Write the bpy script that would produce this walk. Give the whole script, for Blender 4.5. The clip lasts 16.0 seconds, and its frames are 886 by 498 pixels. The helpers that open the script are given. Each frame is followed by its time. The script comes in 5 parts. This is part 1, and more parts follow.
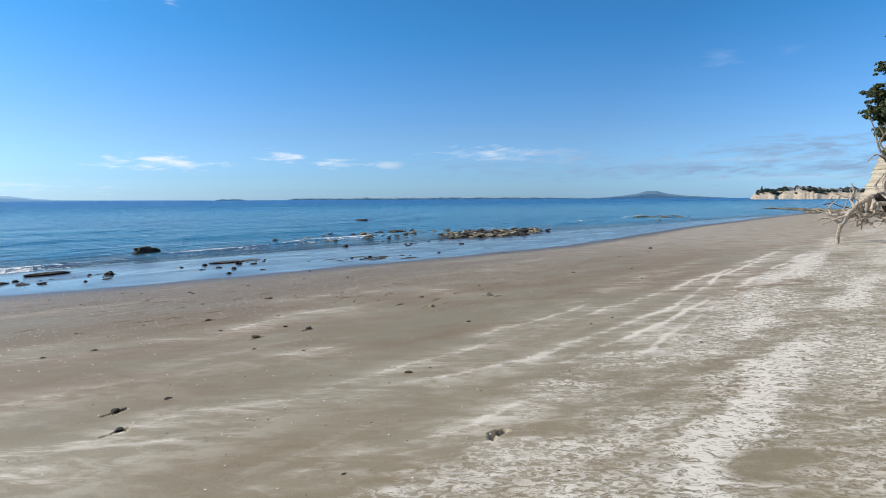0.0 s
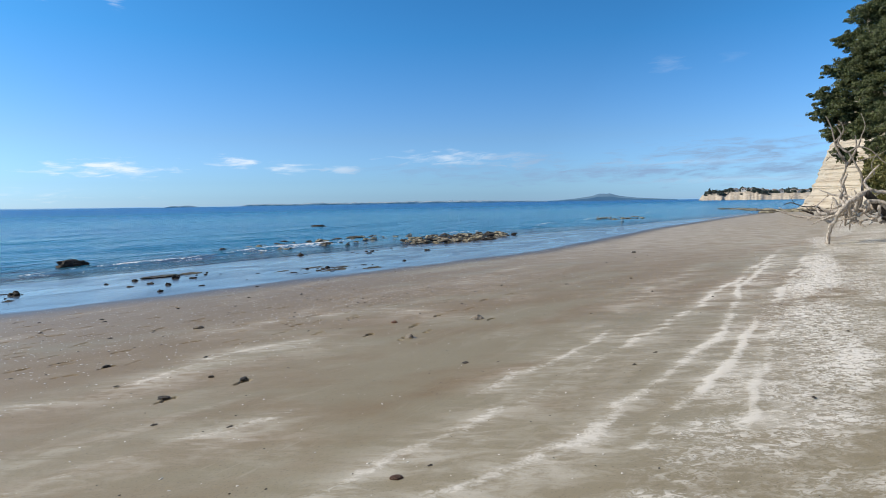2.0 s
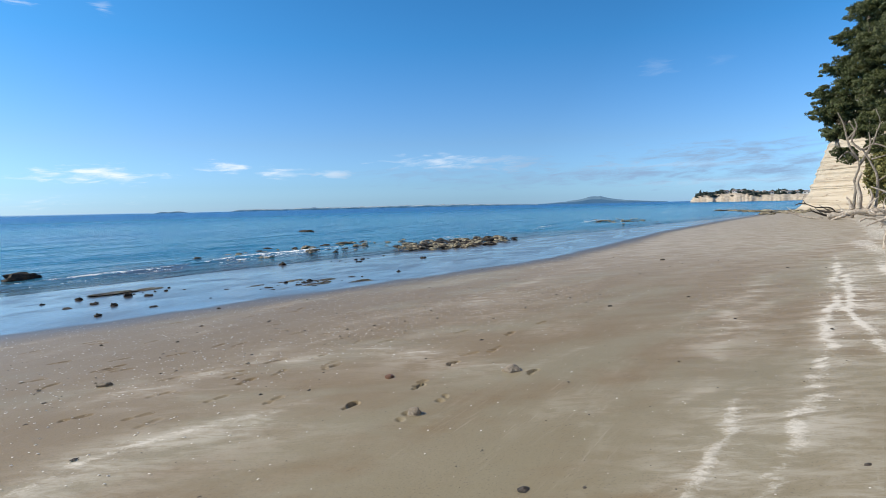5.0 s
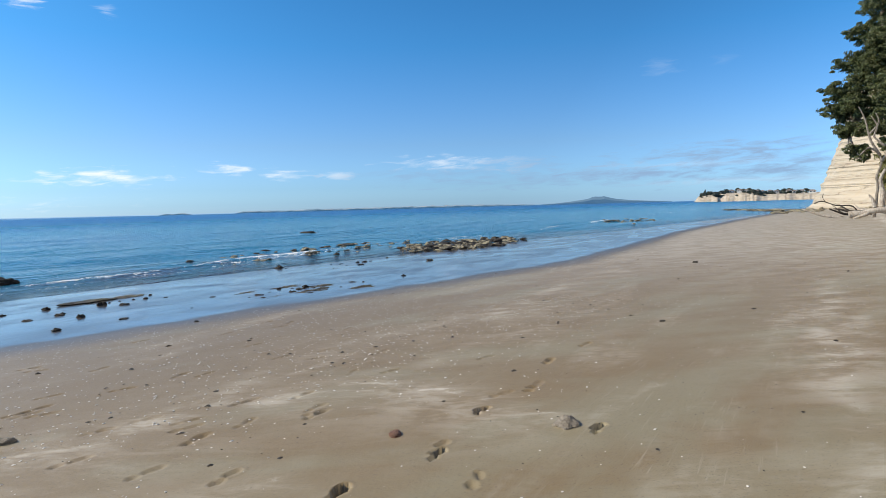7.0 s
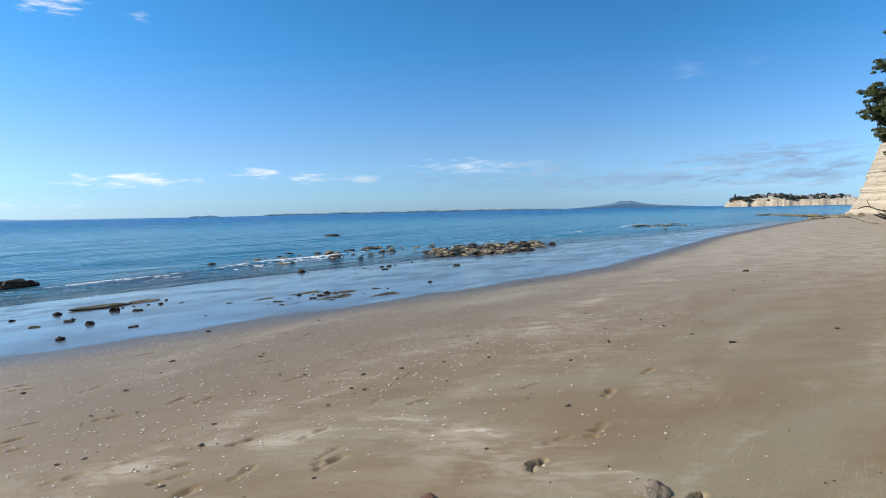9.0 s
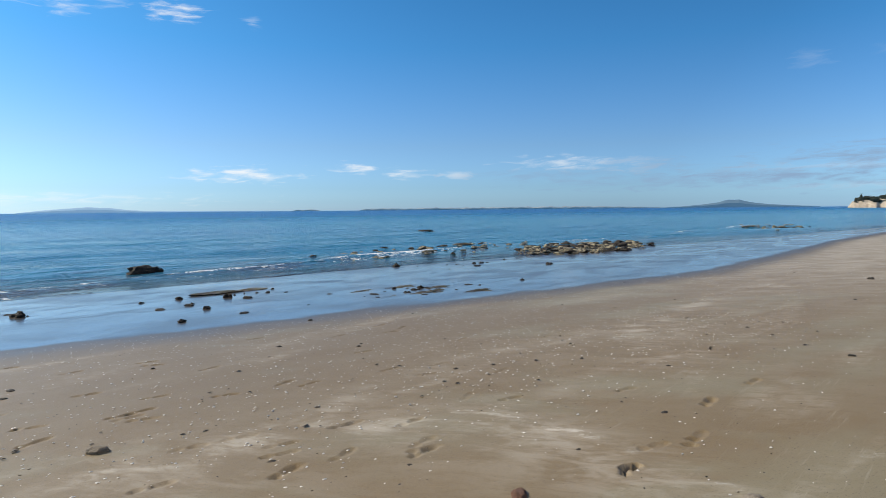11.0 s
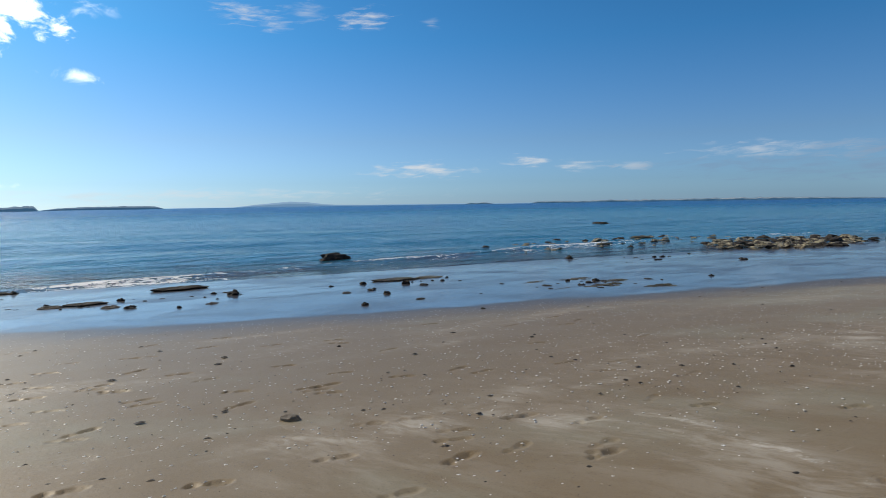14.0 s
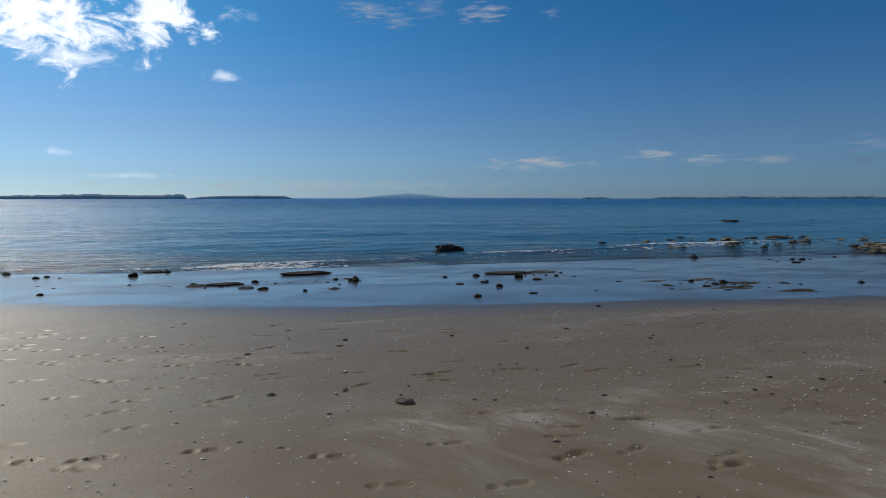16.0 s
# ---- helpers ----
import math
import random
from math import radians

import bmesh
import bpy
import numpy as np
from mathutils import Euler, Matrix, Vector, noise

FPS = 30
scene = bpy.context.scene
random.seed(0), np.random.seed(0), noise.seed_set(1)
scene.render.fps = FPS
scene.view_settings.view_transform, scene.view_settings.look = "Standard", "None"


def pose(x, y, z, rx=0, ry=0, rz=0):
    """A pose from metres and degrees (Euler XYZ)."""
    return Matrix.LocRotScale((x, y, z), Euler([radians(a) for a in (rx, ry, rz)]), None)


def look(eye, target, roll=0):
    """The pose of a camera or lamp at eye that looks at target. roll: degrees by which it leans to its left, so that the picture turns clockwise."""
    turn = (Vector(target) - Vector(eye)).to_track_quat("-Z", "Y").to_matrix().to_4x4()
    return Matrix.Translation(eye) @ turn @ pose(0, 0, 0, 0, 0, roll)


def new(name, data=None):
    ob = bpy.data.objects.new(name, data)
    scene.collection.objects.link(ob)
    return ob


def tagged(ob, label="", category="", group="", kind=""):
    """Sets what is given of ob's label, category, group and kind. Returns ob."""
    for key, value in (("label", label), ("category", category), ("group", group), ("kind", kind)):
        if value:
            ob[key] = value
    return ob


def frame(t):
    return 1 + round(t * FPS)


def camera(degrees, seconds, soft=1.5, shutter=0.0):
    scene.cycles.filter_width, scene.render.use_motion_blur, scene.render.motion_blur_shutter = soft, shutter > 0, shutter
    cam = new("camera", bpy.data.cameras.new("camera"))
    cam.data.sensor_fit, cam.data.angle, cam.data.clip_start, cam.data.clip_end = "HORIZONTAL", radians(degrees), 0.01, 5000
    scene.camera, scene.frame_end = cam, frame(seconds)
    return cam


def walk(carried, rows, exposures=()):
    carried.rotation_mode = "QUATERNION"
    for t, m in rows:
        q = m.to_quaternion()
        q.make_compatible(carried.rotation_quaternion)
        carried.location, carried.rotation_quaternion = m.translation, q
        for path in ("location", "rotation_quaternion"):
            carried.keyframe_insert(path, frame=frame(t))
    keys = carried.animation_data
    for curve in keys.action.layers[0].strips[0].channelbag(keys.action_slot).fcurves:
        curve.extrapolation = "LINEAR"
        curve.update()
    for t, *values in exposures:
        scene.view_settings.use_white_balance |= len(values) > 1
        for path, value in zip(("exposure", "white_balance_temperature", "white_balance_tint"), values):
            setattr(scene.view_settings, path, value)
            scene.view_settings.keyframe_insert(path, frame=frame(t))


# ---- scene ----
cam = camera(73.95, 16.0, soft=0.65)
ROWS = [
    (0, -0.232, -0.171, 1.486, 85.15, 0.28, -43.41),
    (0.5, 0.132, 0.310, 1.452, 85.19, 0.48, -45.44),
    (1, 0.440, 0.786, 1.434, 85.44, 0.57, -46.49),
    (1.5, 0.731, 1.212, 1.432, 85.44, 0.78, -47.17),
    (2, 1.072, 1.619, 1.426, 85.52, 0.90, -47.54),
    (2.5, 1.379, 2.015, 1.415, 85.70, 0.99, -47.92),
    (3, 1.713, 2.352, 1.405, 85.77, 1.21, -48.18),
    (3.5, 2.057, 2.682, 1.391, 85.82, 1.25, -48.28),
    (4, 2.382, 3.018, 1.383, 85.85, 1.33, -48.40),
    (6.5, 3.805, 4.663, 1.313, 85.94, 1.43, -48.11),
    (7, 4.122, 4.955, 1.284, 85.97, 1.55, -48.02),
    (7.5, 4.409, 5.223, 1.277, 85.96, 1.40, -47.90),
    (8, 4.600, 5.468, 1.260, 86.09, 1.43, -47.76),
    (8.5, 4.724, 5.610, 1.260, 86.23, 1.43, -47.54),
    (9, 4.738, 5.696, 1.266, 86.37, 1.25, -45.66),
    (9.5, 4.668, 5.671, 1.287, 86.43, 1.06, -40.93),
    (10, 4.651, 5.646, 1.290, 86.31, 0.80, -38.48),
    (12.5, 4.696, 5.685, 1.273, 86.01, 0.42, -34.97),
    (13, 4.710, 5.697, 1.269, 85.85, 0.37, -34.02),
    (13.5, 4.692, 5.741, 1.265, 85.69, 0.34, -31.41),
    (14, 4.725, 5.871, 1.209, 85.65, 0.84, -20.12),
    (14.5, 4.720, 5.874, 1.203, 85.51, 0.65, -14.06),
    (15, 4.702, 5.853, 1.206, 85.37, 0.41, -11.37),
    (15.5, 4.701, 5.855, 1.201, 85.16, 0.25, -9.96),
    (16, 4.693, 5.850, 1.207, 85.06, -0.03, -9.07),
]
EXPOSURES = [(0.0, -0.1, 6850, 10), (3.0, -0.06, 6880, 10), (6.3, 0.02, 7050, 10), (8.8, 0.02, 7080, 10), (10.0, -0.14, 7250, 10), (12.6, -0.16, 7250, 10), (13.4, -0.26, 7200, 10),
             (14.0, -0.58, 7050, 10), (14.6, -1.02, 6720, 10), (15.2, -1.26, 6600, 10), (16.0, -1.36, 6600, 10)]
walk(cam, [(t, pose(x, y, z, rx, ry, rz)) for t, x, y, z, rx, ry, rz in ROWS], EXPOSURES)

# ---- light: clear sky with a few clouds, sun high over the sea ----
SUN_AZ, SUN_EL = -37.0, 36.0          # degrees clockwise from +y (seaward), degrees up
SEA = -1.0                            # level of the low tide
away = Vector((math.sin(radians(SUN_AZ)) * math.cos(radians(SUN_EL)), math.cos(radians(SUN_AZ)) * math.cos(radians(SUN_EL)), math.sin(radians(SUN_EL))))


def node(tree, kind, **values):
    """A node with its attributes set; inputs by index as i0, i1 ..."""
    n = tree.nodes.new(kind)
    for key, value in values.items():
        if key[0] == "i" and key[1:].isdigit():
            n.inputs[int(key[1:])].default_value = value
        else:
            setattr(n, key, value)
    return n


def math_node(tree, op, a, b=None, clamp=False):
    n = tree.nodes.new("ShaderNodeMath")
    n.operation, n.use_clamp = op, clamp
    for i, v in enumerate((a, b)):
        if v is None:
            continue
        if isinstance(v, (int, float)):
            n.inputs[i].default_value = v
        else:
            tree.links.new(v, n.inputs[i])
    return n.outputs[0]


def smooth(tree, value, lo, hi, a=0.0, b=1.0):
    n = tree.nodes.new("ShaderNodeMapRange")
    n.interpolation_type = "SMOOTHSTEP"
    for i, v in enumerate((lo, hi, a, b)):
        n.inputs[1 + i].default_value = v
    tree.links.new(value, n.inputs[0])
    return n.outputs[0]


def mixed(tree, fac, a, b):
    n = tree.nodes.new("ShaderNodeMix")
    n.data_type = "RGBA"
    for socket, v in ((n.inputs[0], fac), (n.inputs[6], a), (n.inputs[7], b)):
        if isinstance(v, (int, float)):
            socket.default_value = v
        elif isinstance(v, tuple):
            socket.default_value = (*v, 1.0)
        else:
            tree.links.new(v, socket)
    return n.outputs[2]


def mapped(tree, coords, scale=(1, 1, 1), turn=0.0, shift=(0, 0, 0)):
    n = tree.nodes.new("ShaderNodeMapping")
    n.vector_type = "TEXTURE"          # turned first, so that scale counts along and across that line
    n.inputs["Scale"].default_value = [1 / v for v in scale]
    n.inputs["Rotation"].default_value = (0, 0, radians(turn))
    n.inputs["Location"].default_value = shift
    tree.links.new(coords, n.inputs["Vector"])
    return n.outputs[0]


def noise_node(tree, coords, scale, detail=4.0, rough=0.55, distort=0.0):
    n = tree.nodes.new("ShaderNodeTexNoise")
    n.inputs["Scale"].default_value, n.inputs["Detail"].default_value = scale, detail
    n.inputs["Roughness"].default_value, n.inputs["Distortion"].default_value = rough, distort
    tree.links.new(coords, n.inputs["Vector"])
    return n.outputs["Fac"]


def bumped(tree, height, strength, distance, normal=None):
    n = tree.nodes.new("ShaderNodeBump")
    n.inputs["Strength"].default_value, n.inputs["Distance"].default_value = strength, distance
    tree.links.new(height, n.inputs["Height"])
    if normal is not None:
        tree.links.new(normal, n.inputs["Normal"])
    return n.outputs[0]


def make_world():
    world = bpy.data.worlds.new("sky")
    scene.world = world
    world.use_nodes = True
    tree = world.node_tree
    tree.nodes.clear()
    out, back = tree.nodes.new("ShaderNodeOutputWorld"), tree.nodes.new("ShaderNodeBackground")
    sky = node(tree, "ShaderNodeTexSky", sky_type="NISHITA", sun_disc=False, sun_elevation=radians(SUN_EL),
               sun_rotation=radians(SUN_AZ % 360), altitude=0.0, air_density=1.0, dust_density=0.8, ozone_density=3.0)
    coords = tree.nodes.new("ShaderNodeTexCoord").outputs["Generated"]
    split = tree.nodes.new("ShaderNodeSeparateXYZ")
    tree.links.new(coords, split.inputs[0])
    az = math_node(tree, "MULTIPLY", math_node(tree, "ARCTAN2", split.outputs[0], split.outputs[1]), 57.2958)
    el = math_node(tree, "MULTIPLY", math_node(tree, "ARCSINE", split.outputs[2]), 57.2958)
    both = tree.nodes.new("ShaderNodeCombineXYZ")
    tree.links.new(az, both.inputs[0])
    tree.links.new(el, both.inputs[1])
    ragged = noise_node(tree, mapped(tree, both.outputs[0], (0.42, 2.3, 1.0), 2), 0.95, 7.0, 0.6, 0.5)
    puffy = noise_node(tree, mapped(tree, both.outputs[0], (0.5, 0.8, 1.0)), 0.75, 7.0, 0.62, 0.6)

    def cloud(a, e, wide, high, tex, dense):
        solid = high > 2
        d = node(tree, "ShaderNodeVectorMath", operation="MULTIPLY_ADD")
        tree.links.new(both.outputs[0], d.inputs[0])
        d.inputs[1].default_value = (1 / wide, 1 / high, 0)
        d.inputs[2].default_value = (-a / wide, -e / high, 0)
        far = node(tree, "ShaderNodeVectorMath", operation="LENGTH")
        tree.links.new(d.outputs[0], far.inputs[0])
        shaped = math_node(tree, "SUBTRACT", math_node(tree, "MULTIPLY", math_node(tree, "SUBTRACT", tex, 0.26 if solid else 0.35), 4.5 if solid else 5.0), far.outputs["Value"])
        return smooth(tree, shaped, -0.1 if solid else -0.6, 0.9 if solid else 1.5, 0.0, dense)

    cover, bright = None, None
    for a, e, wide, high, dense in SUNLIT_CLOUDS:
        fac = cloud(a, e, wide, high, puffy, dense)
        bright = fac if bright is None else math_node(tree, "MAXIMUM", bright, fac)
    for a, e, wide, high, dense in CLOUDS:
        fac = cloud(a, e, wide, high, puffy if high > 1.3 else ragged, dense)
        cover = fac if cover is None else math_node(tree, "MAXIMUM", cover, fac)
    grey = None
    for a, e, wide, high, dense in GREY_CLOUDS:
        fac = cloud(a, e, wide, high, ragged, dense)
        grey = fac if grey is None else math_node(tree, "MAXIMUM", grey, fac)
    ramp = tree.nodes.new("ShaderNodeValToRGB")
    tree.links.new(math_node(tree, "DIVIDE", el, 30.0), ramp.inputs[0])
    while len(ramp.color_ramp.elements) < len(SKY_TINT):
        ramp.color_ramp.elements.new(0.5)
    for stop, (at, tint) in zip(ramp.color_ramp.elements, SKY_TINT):
        stop.position, stop.color = at, (*(c / 4 for c in tint), 1)
    deep = node(tree, "ShaderNodeVectorMath", operation="MULTIPLY")
    tree.links.new(sky.outputs[0], deep.inputs[0])
    tree.links.new(ramp.outputs[0], deep.inputs[1])
    # sky light is weakest a quarter turn from the sun and grows towards it and away from it
    toward = node(tree, "ShaderNodeVectorMath", operation="DOT_PRODUCT", i1=tuple(away))
    tree.links.new(coords, toward.inputs[0])
    ahead = math_node(tree, "POWER", math_node(tree, "MAXIMUM", toward.outputs["Value"], 0.0), 4.0)
    behind = math_node(tree, "MAXIMUM", math_node(tree, "MULTIPLY", toward.outputs["Value"], -1.0), 0.0)
    gain = math_node(tree, "ADD", math_node(tree, "ADD", math_node(tree, "MULTIPLY", ahead, 1.0), math_node(tree, "MULTIPLY", behind, 2.8)), 4.2)
    clear = node(tree, "ShaderNodeVectorMath", operation="SCALE")
    tree.links.new(gain, clear.inputs["Scale"])
    tree.links.new(deep.outputs[0], clear.inputs[0])
    colour = mixed(tree, cover, clear.outputs[0], CLOUD_WHITE)
    colour = mixed(tree, grey, colour, CLOUD_GREY)
    colour = mixed(tree, bright, colour, tuple(2.6 * c for c in CLOUD_WHITE))
    tree.links.new(colour, back.inputs["Color"])
    back.inputs["Strength"].default_value = SKY_STRENGTH
    tree.links.new(back.outputs[0], out.inputs[0])
    world.cycles.sampling_method = "AUTOMATIC"


SKY_STRENGTH = 0.11
# clear sea air: height / 30 degrees, tint
SKY_TINT = [(0.0, (0.82, 1.4, 2.5)), (0.025, (0.68, 1.2, 2.15)), (0.07, (0.6, 1.04, 1.8)), (0.2, (0.57, 0.93, 1.43)), (0.5, (0.26, 0.87, 1.37)), (0.75, (0.2, 0.81, 1.27)), (1.0, (0.8, 0.95, 1.05))]
CLOUD_WHITE, CLOUD_GREY = (9.2, 9.9, 10.9), (2.5, 4.1, 6.6)
# azimuth, height, half width, half height (degrees), density
SUNLIT_CLOUDS = [(-26.5, 14.4, 9.0, 3.4, 1.0), (-22.5, 11.4, 4.2, 0.9, 0.9), (-16.0, 15.3, 3.6, 2.1, 0.95), (-34.0, 16.0, 9.0, 5.0, 1.0), (-11.0, 10.7, 1.2, 0.5, 0.6), (-9.7, 15.6, 1.7, 0.7, 0.7), (-24.3, 3.7, 1.2, 0.35, 0.5), (-18.8, 1.9, 2.6, 0.25, 0.35)]
CLOUDS = [(-4.0, 1.1, 15.0, 0.5, 0.45),
          (2.3, 16.9, 2.3, 0.8, 0.75), (4.5, 16.3, 1.6, 0.6, 0.5), (12.9, 16.9, 1.8, 0.8, 0.85), (19.2, 16.6, 0.7, 0.45, 0.3), (7.5, 17.4, 1.6, 0.7, 0.35),
          (18.0, 3.3, 4.0, 0.62, 0.85), (28.1, 4.0, 1.9, 0.5, 0.7), (32.8, 3.45, 2.1, 0.45, 0.6), (38.0, 3.3, 1.4, 0.36, 0.45), (48.5, 4.3, 3.9, 0.6, 0.5),
          (54.7, 4.0, 2.3, 0.65, 0.3), (68.2, 11.8, 1.4, 0.6, 0.09), (73.4, 11.9, 1.0, 0.4, 0.05), (70.0, 3.3, 8.0, 0.35, 0.22), (75.0, 1.7, 8.0, 0.3, 0.2)]
GREY_CLOUDS = [(74.0, 3.95, 8.0, 1.2, 1.0), (67.0, 2.65, 14.0, 1.0, 1.0), (76.5, 2.4, 8.0, 1.0, 1.0), (79.5, 3.2, 4.0, 0.8, 0.9), (56.0, 2.5, 11.0, 0.7, 0.7), (48.0, 3.2, 9.0, 0.5, 0.5), (55.5, 3.9, 3.5, 0.7, 0.7)]
make_world()
sun = new("sun", bpy.data.lights.new("sun", "SUN"))
sun.data.energy, sun.data.angle, sun.data.color = 4.6, radians(0.53), (1.0, 0.92, 0.78)
sun.matrix_world = look(away * 60, (0, 0, 0))


# ---- materials ----
def material(name, rough=0.8, ior=1.45):
    """A new material, its tree, its Principled node and its object coordinates."""
    m = bpy.data.materials.new(name)
    m.use_nodes = True
    tree = m.node_tree
    bsdf = tree.nodes["Principled BSDF"]
    bsdf.inputs["Roughness"].default_value, bsdf.inputs["IOR"].default_value = rough, ior
    return m, tree, bsdf, tree.nodes.new("ShaderNodeTexCoord").outputs["Object"]


def attribute(tree, name):
    n = tree.nodes.new("ShaderNodeAttribute")
    n.attribute_name = name
    return n.outputs["Fac"]


def sand_material():
    m, tree, bsdf, co = material("beach_sand", 0.9)
    split = tree.nodes.new("ShaderNodeSeparateXYZ")
    tree.links.new(co, split.inputs[0])
    flat = node(tree, "ShaderNodeVectorMath", operation="MULTIPLY", i1=(1, 1, 0))
    tree.links.new(co, flat.inputs[0])
    co = flat.outputs[0]
    # grains; olive-grey where the sand has dried, brown where it is still damp
    grain = noise_node(tree, co, 150.0, 3.0, 0.75)
    speck = noise_node(tree, co, 60.0, 2.0, 0.6)
    mottled = noise_node(tree, mapped(tree, co, (0.5, 1.2, 1), -6), 1.3, 5.0, 0.6)
    blotch = noise_node(tree, mapped(tree, co, (0.22, 0.9, 1), -6), 0.55, 4.0, 0.6, 0.4)
    smudge = noise_node(tree, mapped(tree, co, (0.5, 1.4, 1), -48), 0.9, 5.0, 0.65, 0.6)
    drying = math_node(tree, "ADD", math_node(tree, "MULTIPLY", blotch, 0.65), math_node(tree, "MULTIPLY", smudge, 0.35))
    seaward = smooth(tree, split.outputs[1], 2.0, 12.0, -0.05, 0.09)
    brown = smooth(tree, math_node(tree, "ADD", drying, seaward), 0.44, 0.58)
    base = mixed(tree, brown, (0.238, 0.202, 0.122), (0.196, 0.128, 0.053))
    base = mixed(tree, smooth(tree, mottled, 0.3, 0.7, 0.0, 0.4), base, (0.228, 0.17, 0.092))
    base = mixed(tree, smooth(tree, grain, 0.35, 0.75, 0, 0.5), base, (0.34, 0.285, 0.195))
    base = mixed(tree, smooth(tree, speck, 0.58, 0.7, 0, 0.6), base, (0.1, 0.072, 0.045))
    # dry wind-blown sand: drift lines, brushed tails and a lacy belt higher up the beach
    up = math_node(tree, "SUBTRACT", split.outputs[1], math_node(tree, "MULTIPLY", split.outputs[0], 0.14))
    wide = noise_node(tree, mapped(tree, co, (0.3, 1.2, 1), 8), 0.8, 4.0, 0.6, 0.5)
    brushed = noise_node(tree, mapped(tree, co, (1.8, 5.0, 1), -52), 1.8, 7.0, 0.72, 0.9)
    lace = noise_node(tree, mapped(tree, co, (3.2, 4.6, 1), -46), 3.6, 7.0, 0.72, 1.1)
    billow = noise_node(tree, mapped(tree, co, (0.8, 1.9, 1), -46), 1.3, 6.0, 0.66, 0.8)
    curl = noise_node(tree, mapped(tree, co, (1.7, 2.8, 1), -45), 4.4, 5.0, 0.68, 0.8)
    thread = math_node(tree, "SUBTRACT", 1.0, math_node(tree, "MULTIPLY", math_node(tree, "ABSOLUTE", math_node(tree, "SUBTRACT", curl, 0.5)), 15.0), True)
    line, tail, belt = attribute(tree, "drift"), attribute(tree, "tail"), attribute(tree, "belt")
    higher = smooth(tree, up, 3.4, 1.8, 0.0, 0.55)
    strokes = smooth(tree, math_node(tree, "ADD", math_node(tree, "MULTIPLY", brushed, 0.42), math_node(tree, "MULTIPLY", billow, 0.58)), 0.43, 0.6)
    crest = smooth(tree, math_node(tree, "ADD", line, math_node(tree, "MULTIPLY", math_node(tree, "SUBTRACT", math_node(tree, "ADD", math_node(tree, "MULTIPLY", lace, 0.4), math_node(tree, "MULTIPLY", billow, 0.6)), 0.5), 4.2)), 0.08, 0.95, 0.0, 0.86)
    crest = math_node(tree, "MULTIPLY", crest, smooth(tree, line, 0.03, 0.2))
    veil = math_node(tree, "MULTIPLY", tail, math_node(tree, "ADD", math_node(tree, "MULTIPLY", strokes, 0.78), 0.16))
    packed = math_node(tree, "MAXIMUM", belt, higher)
    fleck = smooth(tree, math_node(tree, "ADD", lace, math_node(tree, "MULTIPLY", packed, 0.135)), 0.52, 0.63)
    fleck = math_node(tree, "MAXIMUM", fleck, math_node(tree, "MULTIPLY", thread, smooth(tree, brushed, 0.42, 0.6, 0.2, 0.85)))
    net = math_node(tree, "MULTIPLY", fleck, smooth(tree, math_node(tree, "ADD", packed, math_node(tree, "MULTIPLY", math_node(tree, "SUBTRACT", math_node(tree, "ADD", math_node(tree, "MULTIPLY", wide, 0.5), math_node(tree, "MULTIPLY", billow, 0.5)), 0.5), 3.0)), 0.12, 0.8))
    faint = math_node(tree, "MULTIPLY", smooth(tree, wide, 0.5, 0.7, 0, 0.3), smooth(tree, brushed, 0.4, 0.6, 0.15, 1.0))
    dusted = math_node(tree, "MULTIPLY", smooth(tree, split.outputs[0], 9.0, 30.0, 0.0, 0.5), smooth(tree, billow, 0.36, 0.66, 0.25, 1.0))
    faint = math_node(tree, "MAXIMUM", faint, dusted)
    pale = math_node(tree, "MAXIMUM", math_node(tree, "MAXIMUM", crest, veil), math_node(tree, "MAXIMUM", net, faint), True)
    scratch = noise_node(tree, mapped(tree, co, (0.7, 11.0, 1), 10), 2.6, 4.0, 0.65, 0.3)
    pale = math_node(tree, "MAXIMUM", pale, math_node(tree, "MULTIPLY", smooth(tree, scratch, 0.55, 0.72, 0, 0.22), smooth(tree, wide, 0.42, 0.6, 0.12, 1.0)))
    shore = attribute(tree, "shore")
    ragged = math_node(tree, "ADD", shore, math_node(tree, "MULTIPLY", math_node(tree, "SUBTRACT", mottled, 0.5), 1.3))
    pale = math_node(tree, "MULTIPLY", pale, smooth(tree, ragged, -0.3, -1.6))
    colour = mixed(tree, math_node(tree, "MULTIPLY", pale, 0.9), base, (0.77, 0.735, 0.67))
    # damp belt and the draining film of water
    damp = smooth(tree, ragged, -1.7, 0.3)
    film = smooth(tree, ragged, -0.1, 0.3)
    pools = noise_node(tree, mapped(tree, co, (0.45, 0.8, 1), 8), 0.8, 6.0, 0.7, 0.7)
    colour = mixed(tree, damp, colour, (0.105, 0.085, 0.065))
    colour = mixed(tree, math_node(tree, "MULTIPLY", film, 0.75), colour, (0.075, 0.062, 0.05))
    weed = noise_node(tree, mapped(tree, co, (0.45, 1.5, 1), 8), 0.9, 7.0, 0.72, 0.6)
    rooted = math_node(tree, "MULTIPLY", smooth(tree, weed, 0.53, 0.6), smooth(tree, ragged, 0.5, 3.5, 0.0, 0.85))
    colour = mixed(tree, rooted, colour, (0.06, 0.04, 0.034))
    tree.links.new(colour, bsdf.inputs["Base Color"])
    rough = math_node(tree, "SUBTRACT", math_node(tree, "ADD", smooth(tree, ragged, -9.0, -0.5, 0.56, 0.5), math_node(tree, "MULTIPLY", pale, 0.4)), math_node(tree, "MULTIPLY", damp, 0.1))
    rough = math_node(tree, "SUBTRACT", rough, math_node(tree, "MULTIPLY", film, 0.1))
